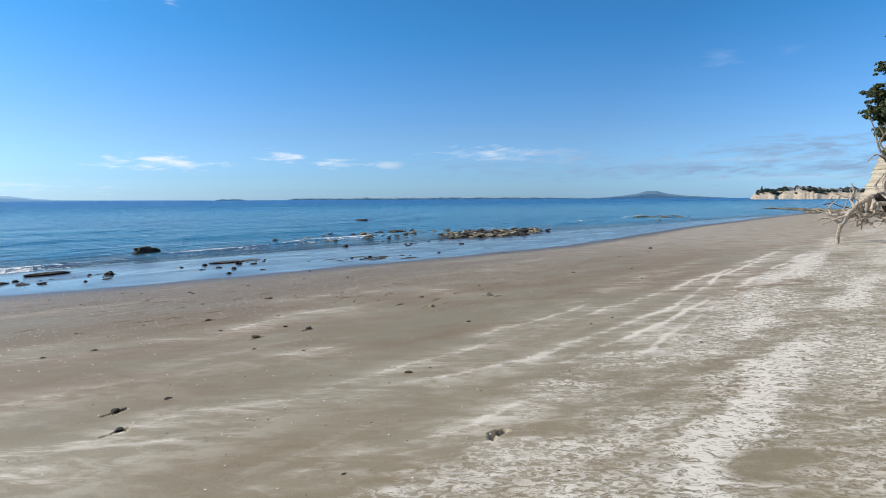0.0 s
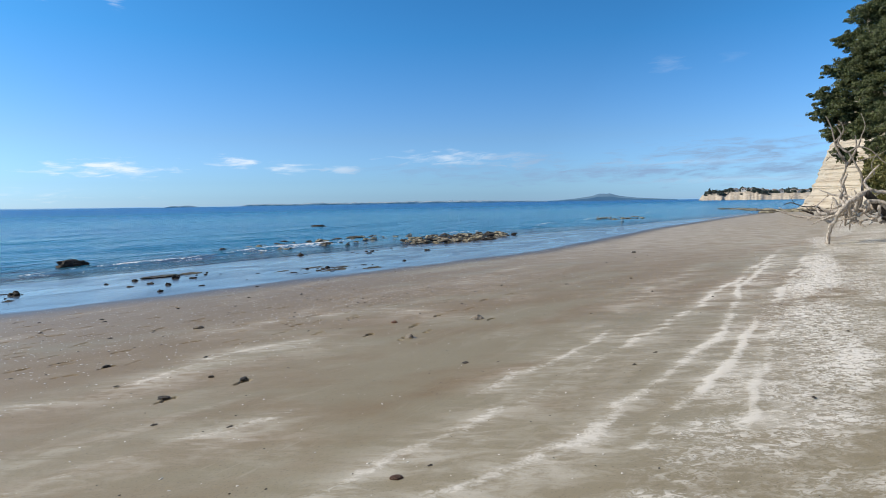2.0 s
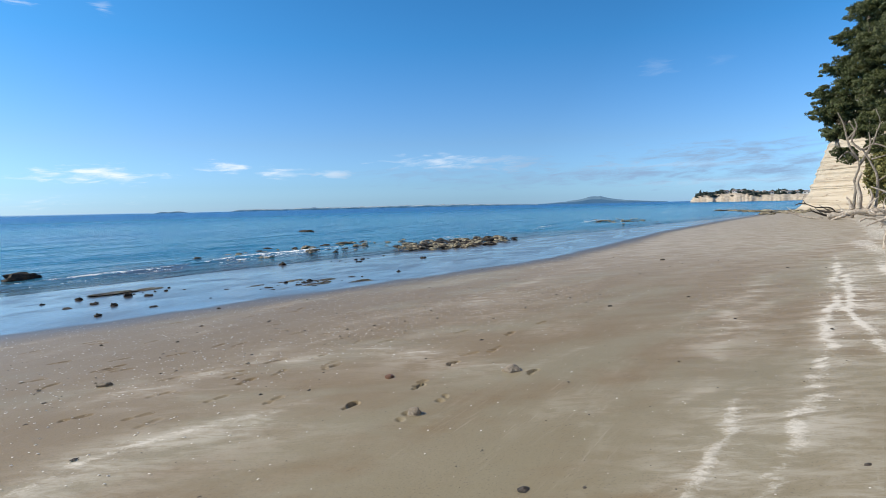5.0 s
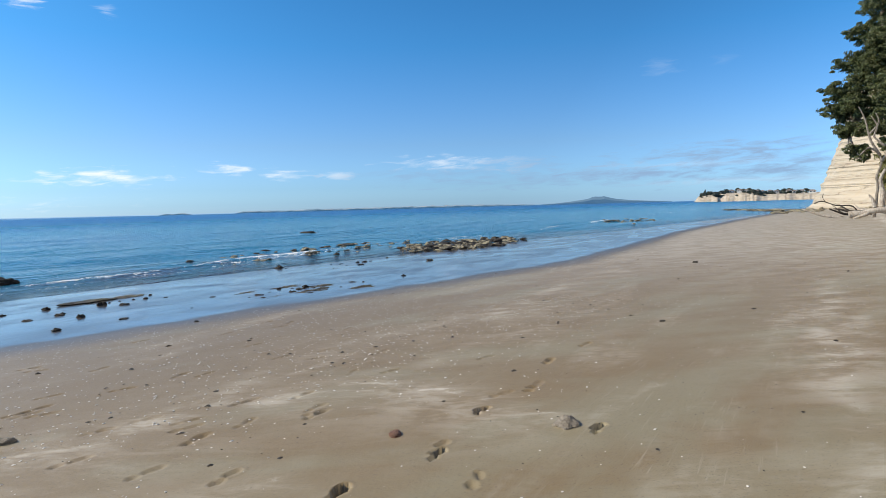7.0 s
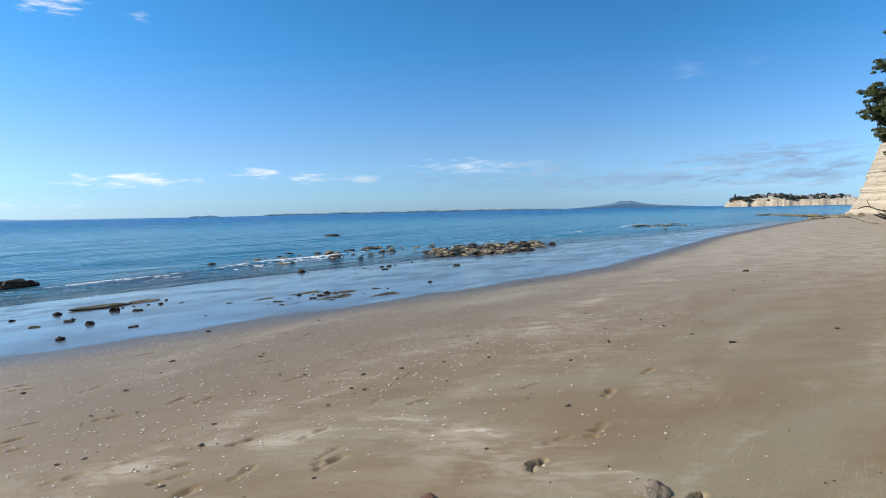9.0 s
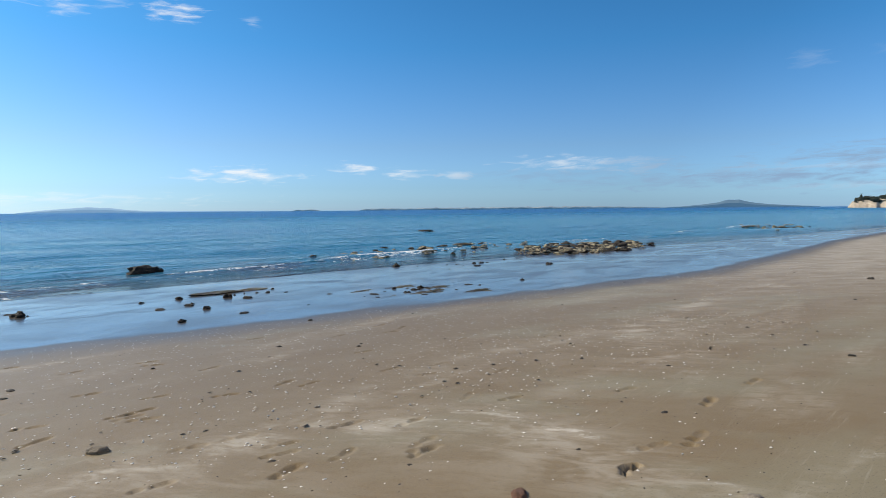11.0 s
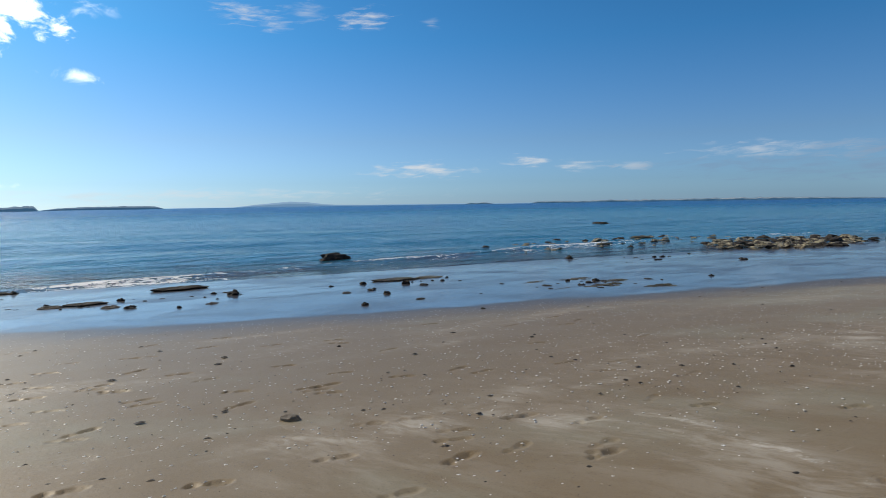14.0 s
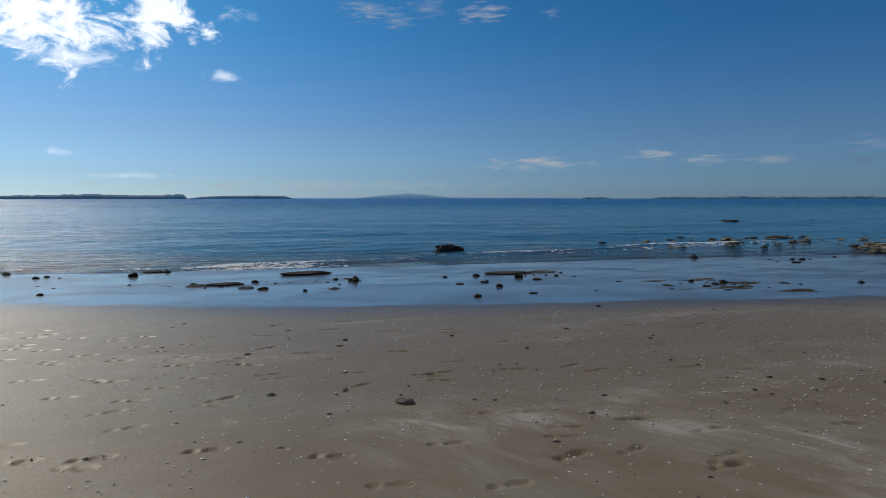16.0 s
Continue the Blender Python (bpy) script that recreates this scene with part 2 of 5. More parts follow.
    tree.links.new(rough, bsdf.inputs["Roughness"])
    tree.links.new(smooth(tree, ragged, -9.0, -0.5, 0.55, 1.0), bsdf.inputs["Specular IOR Level"])
    bsdf.inputs["Coat IOR"].default_value = 1.36
    wet = math_node(tree, "MULTIPLY", film, smooth(tree, pools, 0.38, 0.58, 0.35, 0.85))
    tree.links.new(math_node(tree, "MULTIPLY", wet, math_node(tree, "SUBTRACT", 1.0, math_node(tree, "MULTIPLY", rooted, 0.8))), bsdf.inputs["Coat Weight"])
    tree.links.new(smooth(tree, pools, 0.34, 0.56, 0.16, 0.05), bsdf.inputs["Coat Roughness"])
    lumps = noise_node(tree, co, 24.0, 4.0, 0.6)
    ripples = noise_node(tree, mapped(tree, co, (1.2, 3.0, 1), 4), 3.0, 4.0, 0.6)
    relief = math_node(tree, "ADD", math_node(tree, "MULTIPLY", lumps, 0.2), math_node(tree, "ADD", math_node(tree, "MULTIPLY", grain, 0.025), math_node(tree, "MULTIPLY", pale, 0.3)))
    tree.links.new(bumped(tree, relief, 0.55, 0.02), bsdf.inputs["Normal"])
    tree.links.new(bumped(tree, ripples, 0.09, 0.03), bsdf.inputs["Coat Normal"])
    return m


def sea_material():
    m, tree, bsdf, co = material("sea_water", 0.12, 1.333)
    bsdf.inputs["Specular IOR Level"].default_value = 0.36
    shore = attribute(tree, "depth")
    far = smooth(tree, shore, 6.0, 420.0)
    patches = noise_node(tree, mapped(tree, co, (0.35, 1.0, 1)), 0.02, 4.0)
    deep = mixed(tree, far, (0.012, 0.2, 0.335), (0.003, 0.105, 0.31))
    deep = mixed(tree, smooth(tree, patches, 0.4, 0.7, 0, 0.5), deep, (0.002, 0.1, 0.3))
    shallow = mixed(tree, smooth(tree, shore, 0.0, 9.0), (0.06, 0.085, 0.085), deep)
    weed = noise_node(tree, mapped(tree, co, (0.5, 1.4, 1), 10), 0.75, 6.0, 0.68, 0.6)
    rooted = math_node(tree, "MULTIPLY", smooth(tree, weed, 0.48, 0.58, 0, 0.85), smooth(tree, shore, 13.0, 3.0))
    shallow = mixed(tree, rooted, shallow, (0.055, 0.035, 0.032))
    churn = noise_node(tree, mapped(tree, co, (1.0, 0.8, 1)), 2.6, 8.0, 0.8, 1.2)
    spread = math_node(tree, "ADD", math_node(tree, "MULTIPLY", attribute(tree, "foam"), 0.5), churn)
    foam = smooth(tree, spread, 0.66, 0.7)
    tree.links.new(mixed(tree, foam, shallow, (0.85, 0.86, 0.87)), bsdf.inputs["Base Color"])
    tree.links.new(math_node(tree, "ADD", smooth(tree, shore, 5.0, 200.0, 0.12, 0.28), math_node(tree, "MULTIPLY", foam, 0.5)), bsdf.inputs["Roughness"])
    chop = noise_node(tree, mapped(tree, co, (0.45, 1.0, 1)), 1.1, 5.0, 0.62)
    swell = noise_node(tree, mapped(tree, co, (0.18, 1.0, 1), 8), 0.22, 3.0, 0.5)
    normal = bumped(tree, swell, 0.8, 1.6)
    normal = bumped(tree, chop, 1.0, 0.5, normal)
    lapping = noise_node(tree, mapped(tree, co, (0.35, 1.0, 1), 6), 3.6, 4.0, 0.6)
    tree.links.new(bumped(tree, lapping, 0.9, 0.12, normal), bsdf.inputs["Normal"])
    return m


def stone_material(name, dark, light, moss=None, scale=6.0, rough=0.75):
    m, tree, bsdf, co = material(name, rough)
    coarse, fine = noise_node(tree, co, scale, 5.0, 0.65), noise_node(tree, co, scale * 8, 3.0, 0.6)
    colour = mixed(tree, smooth(tree, coarse, 0.35, 0.68), dark, light)
    colour = mixed(tree, smooth(tree, fine, 0.5, 0.75, 0, 0.5), colour, tuple(c * 0.5 for c in dark))
    if moss:
        up = tree.nodes.new("ShaderNodeNewGeometry").outputs["Normal"]
        split = tree.nodes.new("ShaderNodeSeparateXYZ")
        tree.links.new(up, split.inputs[0])
        grown = math_node(tree, "MULTIPLY", smooth(tree, split.outputs[2], 0.3, 0.9), smooth(tree, coarse, 0.4, 0.6))
        colour = mixed(tree, grown, colour, moss)
    each = tree.nodes.new("ShaderNodeObjectInfo").outputs["Random"]
    tone = node(tree, "ShaderNodeHueSaturation")
    tree.links.new(smooth(tree, each, 0, 1, 0.7, 1.3), tone.inputs["Value"])
    tree.links.new(colour, tone.inputs["Color"])
    tree.links.new(tone.outputs[0], bsdf.inputs["Base Color"])
    tree.links.new(bumped(tree, math_node(tree, "ADD", coarse, math_node(tree, "MULTIPLY", fine, 0.4)), 0.7, 0.05), bsdf.inputs["Normal"])
    return m


def cliff_material():
    m, tree, bsdf, co = material("sandstone_cliff", 0.9)
    beds = noise_node(tree, mapped(tree, co, (0.03, 0.03, 0.9)), 1.0, 5.0, 0.65, 0.15)
    stain = noise_node(tree, mapped(tree, co, (0.4, 0.4, 0.08)), 1.0, 4.0, 0.6)
    rubble = noise_node(tree, co, 2.2, 5.0, 0.65)
    colour = mixed(tree, smooth(tree, beds, 0.36, 0.62), (0.4, 0.34, 0.265), (0.53, 0.465, 0.375))
    colour = mixed(tree, smooth(tree, stain, 0.5, 0.72, 0, 0.55), colour, (0.47, 0.37, 0.26))
    colour = mixed(tree, smooth(tree, rubble, 0.55, 0.8, 0, 0.4), colour, (0.52, 0.46, 0.37))
    seam = noise_node(tree, mapped(tree, co, (0.05, 0.05, 1.1)), 0.9, 3.0, 0.5, 0.1)
    cut = math_node(tree, "SUBTRACT", 1.0, math_node(tree, "MULTIPLY", math_node(tree, "ABSOLUTE", math_node(tree, "SUBTRACT", seam, 0.5)), 60.0), True)
    colour = mixed(tree, math_node(tree, "MULTIPLY", cut, smooth(tree, rubble, 0.4, 0.6, 0.1, 0.8)), colour, (0.16, 0.125, 0.09))
    tree.links.new(colour, bsdf.inputs["Base Color"])
    tree.links.new(bumped(tree, math_node(tree, "ADD", beds, math_node(tree, "MULTIPLY", rubble, 0.5)), 0.9, 0.3), bsdf.inputs["Normal"])
    return m


def leaf_material(name, dark, light, rough=0.55):
    m, tree, bsdf, co = material(name, rough)
    island = tree.nodes.new("ShaderNodeNewGeometry").outputs["Random Per Island"]
    wide = noise_node(tree, co, 0.6, 3.0)
    colour = mixed(tree, island, dark, light)
    colour = mixed(tree, smooth(tree, wide, 0.45, 0.7, 0, 0.5), colour, tuple(c * 0.6 for c in dark))
    tree.links.new(colour, bsdf.inputs["Base Color"])
    return m


def wood_material(name, dark, light):
    m, tree, bsdf, co = material(name, 0.8)
    grain = noise_node(tree, mapped(tree, co, (6, 6, 1.5)), 3.0, 6.0, 0.65, 0.8)
    blot = noise_node(tree, co, 1.4, 4.0)
    colour = mixed(tree, smooth(tree, grain, 0.35, 0.65), dark, light)
    colour = mixed(tree, smooth(tree, blot, 0.5, 0.75, 0, 0.5), colour, dark)
    tree.links.new(colour, bsdf.inputs["Base Color"])
    tree.links.new(bumped(tree, grain, 0.8, 0.03), bsdf.inputs["Normal"])
    return m


def plain_material(name, one, two, scale=3.0, rough=0.8, glow=None):
    m, tree, bsdf, co = material(name, rough)
    tex = noise_node(tree, co, scale, 5.0, 0.6)
    tree.links.new(mixed(tree, smooth(tree, tex, 0.35, 0.65), one, two), bsdf.inputs["Base Color"])
    if glow:
        bsdf.inputs["Emission Color"].default_value = (*glow, 1)
        bsdf.inputs["Emission Strength"].default_value = 1.0
    return m


SAND, WATER = sand_material(), sea_material()
BLACK_ROCK = stone_material("dark_wet_rock", (0.018, 0.014, 0.011), (0.05, 0.04, 0.03), None, 5.0, 0.8)
FLAT_ROCK = stone_material("tidal_sandstone", (0.07, 0.056, 0.04), (0.16, 0.13, 0.09), (0.12, 0.105, 0.05), 4.0, 0.6)
REEF_ROCK = stone_material("reef_rock", (0.08, 0.065, 0.048), (0.4, 0.34, 0.25), (0.3, 0.27, 0.17), 4.0, 0.7)
GREY_STONE = stone_material("grey_beach_stone", (0.27, 0.225, 0.175), (0.38, 0.325, 0.26), None, 14.0, 0.7)
DARK_STONE = stone_material("dark_beach_stone", (0.03, 0.024, 0.019), (0.085, 0.066, 0.05), None, 14.0, 0.6)
RED_STONE = stone_material("red_beach_stone", (0.13, 0.06, 0.035), (0.25, 0.13, 0.08), None, 16.0, 0.6)
SHELL = plain_material("shell", (0.72, 0.68, 0.62), (0.85, 0.83, 0.79), 40.0, 0.45)
CLIFF = cliff_material()
LEAF = leaf_material("coastal_tree_leaves", (0.028, 0.04, 0.013), (0.135, 0.155, 0.05))
FLAX = leaf_material("cliff_flax_leaves", (0.09, 0.095, 0.025), (0.26, 0.24, 0.08))
# headland leaves: colour lightened and blued to stand in for air haze
HAZED_LEAF = leaf_material("far_tree_leaves_hazed", (0.045, 0.065, 0.06), (0.1, 0.125, 0.095))
GREY_WOOD = wood_material("weathered_grey_wood", (0.13, 0.11, 0.09), (0.36, 0.32, 0.27))
DEAD_WOOD = wood_material("bleached_dead_wood", (0.24, 0.2, 0.165), (0.55, 0.49, 0.42))
# brown bark taken near black: shade on the fallen trunk put into its colour
SHADED_BARK = wood_material("shade_dark_bark", (0.022, 0.018, 0.015), (0.075, 0.06, 0.048))
# far land: air haze put in as bluish base colour and emission
HAZE = plain_material("far_hills_haze_glow", (0.05, 0.075, 0.1), (0.07, 0.1, 0.12), 0.01, 1.0, (0.045, 0.125, 0.235))
PALE_HAZE = plain_material("farthest_hills_haze_glow", (0.1, 0.15, 0.2), (0.12, 0.17, 0.22), 0.004, 1.0, (0.19, 0.36, 0.58))
SHORE_HAZE = plain_material("far_shore_haze_glow", (0.06, 0.09, 0.11), (0.36, 0.35, 0.32), 0.012, 1.0, (0.04, 0.11, 0.2))
HEAD_CLIFF = plain_material("headland_cliff", (0.36, 0.3, 0.23), (0.54, 0.47, 0.38), 0.3, 0.95)
HOUSE_WALL = plain_material("pale_house_wall", (0.62, 0.6, 0.56), (0.72, 0.7, 0.66), 0.5, 0.7)
HOUSE_ROOF = plain_material("house_roof", (0.2, 0.16, 0.15), (0.3, 0.25, 0.22), 0.5, 0.7)
GLASS = plain_material("dark_window_glass", (0.03, 0.04, 0.05), (0.05, 0.06, 0.07), 1.0, 0.1)


# ---- building helpers ----
def mesh_object(name, verts, faces, mat, parent=None, label="", smooth_faces=True, attributes=()):
    """One mesh object from numpy vertices and quads or triangles."""
    me = bpy.data.meshes.new(name)
    verts, faces = np.asarray(verts, np.float32), np.asarray(faces, np.int32)
    corners = faces.shape[1]
    me.vertices.add(len(verts))
    me.vertices.foreach_set("co", verts.ravel())
    me.loops.add(faces.size)
    me.loops.foreach_set("vertex_index", faces.ravel())
    me.polygons.add(len(faces))
    me.polygons.foreach_set("loop_start", np.arange(0, faces.size, corners, dtype=np.int32))
    me.polygons.foreach_set("loop_total", np.full(len(faces), corners, np.int32))
    me.polygons.foreach_set("use_smooth", np.full(len(faces), smooth_faces))
    for key, values in attributes:
        me.attributes.new(key, "FLOAT", "POINT").data.foreach_set("value", np.asarray(values, np.float32).ravel())
    me.update(calc_edges=True)
    me.materials.append(mat)
    ob = new(name, me)
    if parent:
        ob.parent = parent
    if label:
        ob["label"] = label
    return ob


def part(name, bm, mat, parent=None, label="", smooth_faces=True):
    """Links a bmesh as one mesh object under a thing or a part."""
    me = bpy.data.meshes.new(name)
    for f in bm.faces:
        f.smooth = smooth_faces
    bm.to_mesh(me)
    bm.free()
    me.materials.append(mat)
    ob = new(name, me)
    if parent:
        ob.parent = parent
    if label:
        ob["label"] = label
    return ob


def grid_faces(nx, ny):
    i = np.arange(nx * ny).reshape(ny, nx)
    return np.stack([i[:-1, :-1], i[:-1, 1:], i[1:, 1:], i[1:, :-1]], -1).reshape(-1, 4)


def spread_axis(lo, hi, step, far, growth=1.12):
    """Even steps between lo and hi, growing steps out to the far limits."""
    inner = np.arange(lo, hi + step / 2, step)
    outs, d, s = [], 0.0, step
    while d < far:
        s *= growth
        d += s
        outs.append(d)
    outs = np.array(outs)
    return np.concatenate([lo - outs[::-1], inner, inner[-1] + outs])


def wobble(x, y, seed, freq, terms=6):
    """Smooth random relief from a few plane waves."""
    rng = np.random.RandomState(seed)
    total = 0
    for _ in range(terms):
        a, k, p = rng.uniform(0, 6.28), freq * rng.uniform(0.6, 1.6), rng.uniform(0, 6.28)
        total = total + np.sin(k * (np.cos(a) * x + np.sin(a) * y) + p)
    return total / terms


# ---- the beach, one sheet out to the horizon ----
def shoreline(x):
    """y of the edge of the wet film along the beach."""
    return np.interp(x, [-60, -8, -1, 4, 10, 21, 30, 44, 70, 106, 140, 400], [24, 20, 17.6, 16.2, 15.8, 15.1, 16.8, 19.9, 23.5, 27.3, 33, 60])


def land(x, y):
    z = -0.0439 * np.minimum(y, 16) + 0.0015 * np.clip(x, -200, 200) - 0.034 * np.clip(y - 16, 0, 10) - 0.05 * np.clip(y - 26, 0, 60)
    # back of the beach and the land behind it climb gently
    return z + 0.05 * np.clip(-14 - y, 0, 400)


def level(x, y):
    """The height on which a thing at (x, y) stands: sand, or the water's surface beyond it."""
    return float(land(np.float64(x), np.float64(y)))


PRINTS = [(3.76, 9.72), (3.08, 9.71), (4.56, 9.48), (2.4, 10.02), (5.31, 9.56), (3.21, 11.64), (4.0, 11.49), (4.74, 11.58), (5.56, 11.42), (2.92, 12.2),
          (1.57, 12.5), (2.47, 11.65), (1.68, 11.81), (2.88, 10.96), (2.25, 11.16), (6.3, 11.42), (6.06, 9.22), (6.12, 9.55), (4.9, 9.0), (5.55, 8.89),
          (6.93, 8.95), (7.19, 9.51), (6.8, 9.83), (7.09, 11.24), (3.63, 12.14), (4.18, 12.59), (2.22, 12.55), (1.73, 12.91), (1.16, 13.27), (2.89, 12.63),
          (2.77, 13.34), (2.14, 13.29), (0.58, 14.21), (1.14, 14.02), (1.73, 13.72), (8.21, 9.44), (8.53, 7.84), (5.76, 11.86), (5.4, 11.38), (4.76, 11.1),
          (9.32, 8.2), (10.2, 8.26), (9.17, 8.92), (9.33, 8.22), (8.13, 7.94), (6.75, 9.82), (5.53, 11.14), (6.03, 9.23), (6.9, 8.91)]
GOUGES = [(5.89, 8.4), (6.74, 7.08), (6.21, 7.02), (6.99, 7.6), (8.46, 7.84)]


HOLES = [(2.7, 2.39), (3.22, 6.98), (3.95, 6.95), (7.72, 7.83), (6.88, 7.52), (7.84, 6.88), (6.14, 7.62), (1.05, 5.02), (0.92, 4.5), (3.36, 8.92)]


def press(z, xs, ys, x, y, angle, long, wide, depth, rim):
    """Press one oval hollow with a low rim into the sand."""
    reach = long * 2.2
    i0, i1 = np.searchsorted(xs, [x - reach, x + reach])
    j0, j1 = np.searchsorted(ys, [y - reach, y + reach])
    if i1 - i0 < 2 or j1 - j0 < 2:
        return
    gx, gy = np.meshgrid(xs[i0:i1] - x, ys[j0:j1] - y)
    u = (gx * math.cos(angle) + gy * math.sin(angle)) / long
    v = (-gx * math.sin(angle) + gy * math.cos(angle)) / wide
    r = np.sqrt(u * u + v * v)
    z[j0:j1, i0:i1] += -depth * np.clip((1.08 - r) / 0.14, 0, 1) + rim * np.exp(-((r - 1.3) / 0.25) ** 2)


# lines of wind-blown pale sand along the beach, then the lacy belts higher up
DRIFTS = [[(-0.5, 4.2), (0.8, 4.1), (1.0, 4.1), (1.7, 3.9)], [(0.2, 3.0), (1.0, 2.9), (1.8, 2.9), (2.4, 2.7), (3.4, 2.6)],
          [(-0.6, 4.8), (0.2, 4.6), (0.8, 4.4), (1.2, 4.6), (2.2, 4.25), (3.18, 4.26), (3.79, 4.27), (4.64, 4.3), (5.24, 4.33), (5.7, 4.36), (6.02, 4.35), (6.5, 4.42), (7.09, 4.5), (8.08, 4.62), (8.85, 4.67), (9.31, 4.68), (10.12, 4.68), (11.61, 5.0), (13.5, 5.15), (17.0, 5.7)],
          [(2.16, 4.1), (2.71, 3.86), (3.36, 3.71), (3.94, 3.6), (4.62, 3.5), (5.45, 3.57), (5.89, 3.58), (6.54, 3.69), (7.23, 3.77), (8.15, 3.84), (9.58, 4.09), (10.78, 4.4), (13.0, 4.9), (15.9, 5.3), (22.4, 6.47)],
          [(4.4, 3.15), (5.14, 3.2), (5.54, 3.21), (6.1, 3.26), (6.93, 3.37), (7.74, 3.5), (8.62, 3.59), (9.7, 3.8), (12.0, 4.03), (20.9, 5.3)],
          [(4.91, 4.68), (5.65, 4.74), (6.6, 4.8), (7.84, 5.03)], [(5.3, 2.75), (6.52, 3.0), (7.33, 3.15), (8.54, 3.35), (10.6, 3.49), (16.9, 4.24)]]
DRIFTS_LOW = [[(0.0, 6.0), (1.22, 5.99), (1.6, 5.8), (2.3, 5.87), (3.4, 5.7)], [(0.6, 8.2), (1.56, 8.04), (2.14, 7.96), (2.83, 7.83), (3.5, 7.95), (3.86, 8.12), (4.25, 8.3), (4.66, 8.28), (5.1, 8.2), (5.6, 8.05)], [(7.75, 9.3), (7.9, 8.7), (7.92, 8.27), (7.92, 7.9), (7.92, 7.4)]]
DRIFTS_FAR = [[(7.6, 5.3), (7.93, 5.4), (8.53, 5.5), (9.38, 5.61), (10.77, 5.78), (13.2, 5.91)], [(9.0, 5.6), (9.88, 5.75), (12.03, 6.19), (18.3, 7.16)],
              [(6.57, 9.62), (7.45, 9.38), (8.21, 9.24), (9.7, 9.41), (11.05, 9.36)],
              [(4.8, 10.0), (5.85, 9.99), (6.58, 10.13), (7.66, 10.75), (8.84, 11.0), (10.29, 10.85), (12.11, 10.99), (17.39, 12.1), (22.5, 12.0)], [(11.0, 10.4), (15.4, 11.6), (20.1, 11.6), (52.0, 18.2)]]
BELTS = [[(1.0, 1.5), (2.1, 1.6), (3.51, 1.72), (4.34, 1.89), (5.34, 2.1), (7.58, 2.49), (11.5, 3.3), (16.5, 4.2), (30.0, 6.6)], [(1.5, 0.7), (3.0, 1.1), (3.88, 1.3), (4.41, 1.42), (5.65, 1.6), (8.02, 1.79), (13.45, 2.3), (25.0, 4.0)],
         [(8.5, 3.0), (9.6, 3.3), (12.4, 3.7), (18.5, 4.7)]]


def beside(gx, gy, lines, wide, waver, least=0.0):
    """How near each place is to any of the lines (1 on it), and how near to the brushed side of it."""
    crest, tail = np.zeros_like(gx), np.zeros_like(gx)
    reach = (gx > -4) & (gx < 60) & (gy > -2) & (gy < 24)
    x, y = gx[reach], gy[reach]
    off = waver * wobble(x, y * 0.3, 77, 2.0, 7) + 0.8 * waver * wobble(x, y, 78, 5.0, 7) + 0.5 * waver * wobble(x, y, 79, 12.0, 9)
    best, after = np.zeros_like(x), np.zeros_like(x)
    for n, line in enumerate(lines):
        lx, ly = np.array(line).T
        d = y - np.interp(x, lx, ly) + off if abs(lx[-1] - lx[0]) > 1.5 else x - np.interp(-y, -ly, lx) + off
        run, ends = (x, lx) if abs(lx[-1] - lx[0]) > 1.5 else (-y, -ly)
        inside = np.clip((run - ends[0]) / 0.5 + 0.6, 0, 1) * np.clip((ends[-1] - run) / 0.8 + 0.8, 0, 1)
        w = wide * (1 + 0.035 * np.clip(x - 6, 0, 60))
        strong = np.clip(0.75 + 0.8 * wobble(x + 9 * n, y * 0.2, 80 + n, 1.4), least, 1)
        best = np.maximum(best, inside * strong * np.exp(-(d / w) ** 2))
        after = np.maximum(after, inside * strong * np.where(d < 0, np.exp(d / (6.5 * w)), np.exp(-d / (2.8 * w))))
    crest[reach], tail[reach] = best, after
    return crest, tail


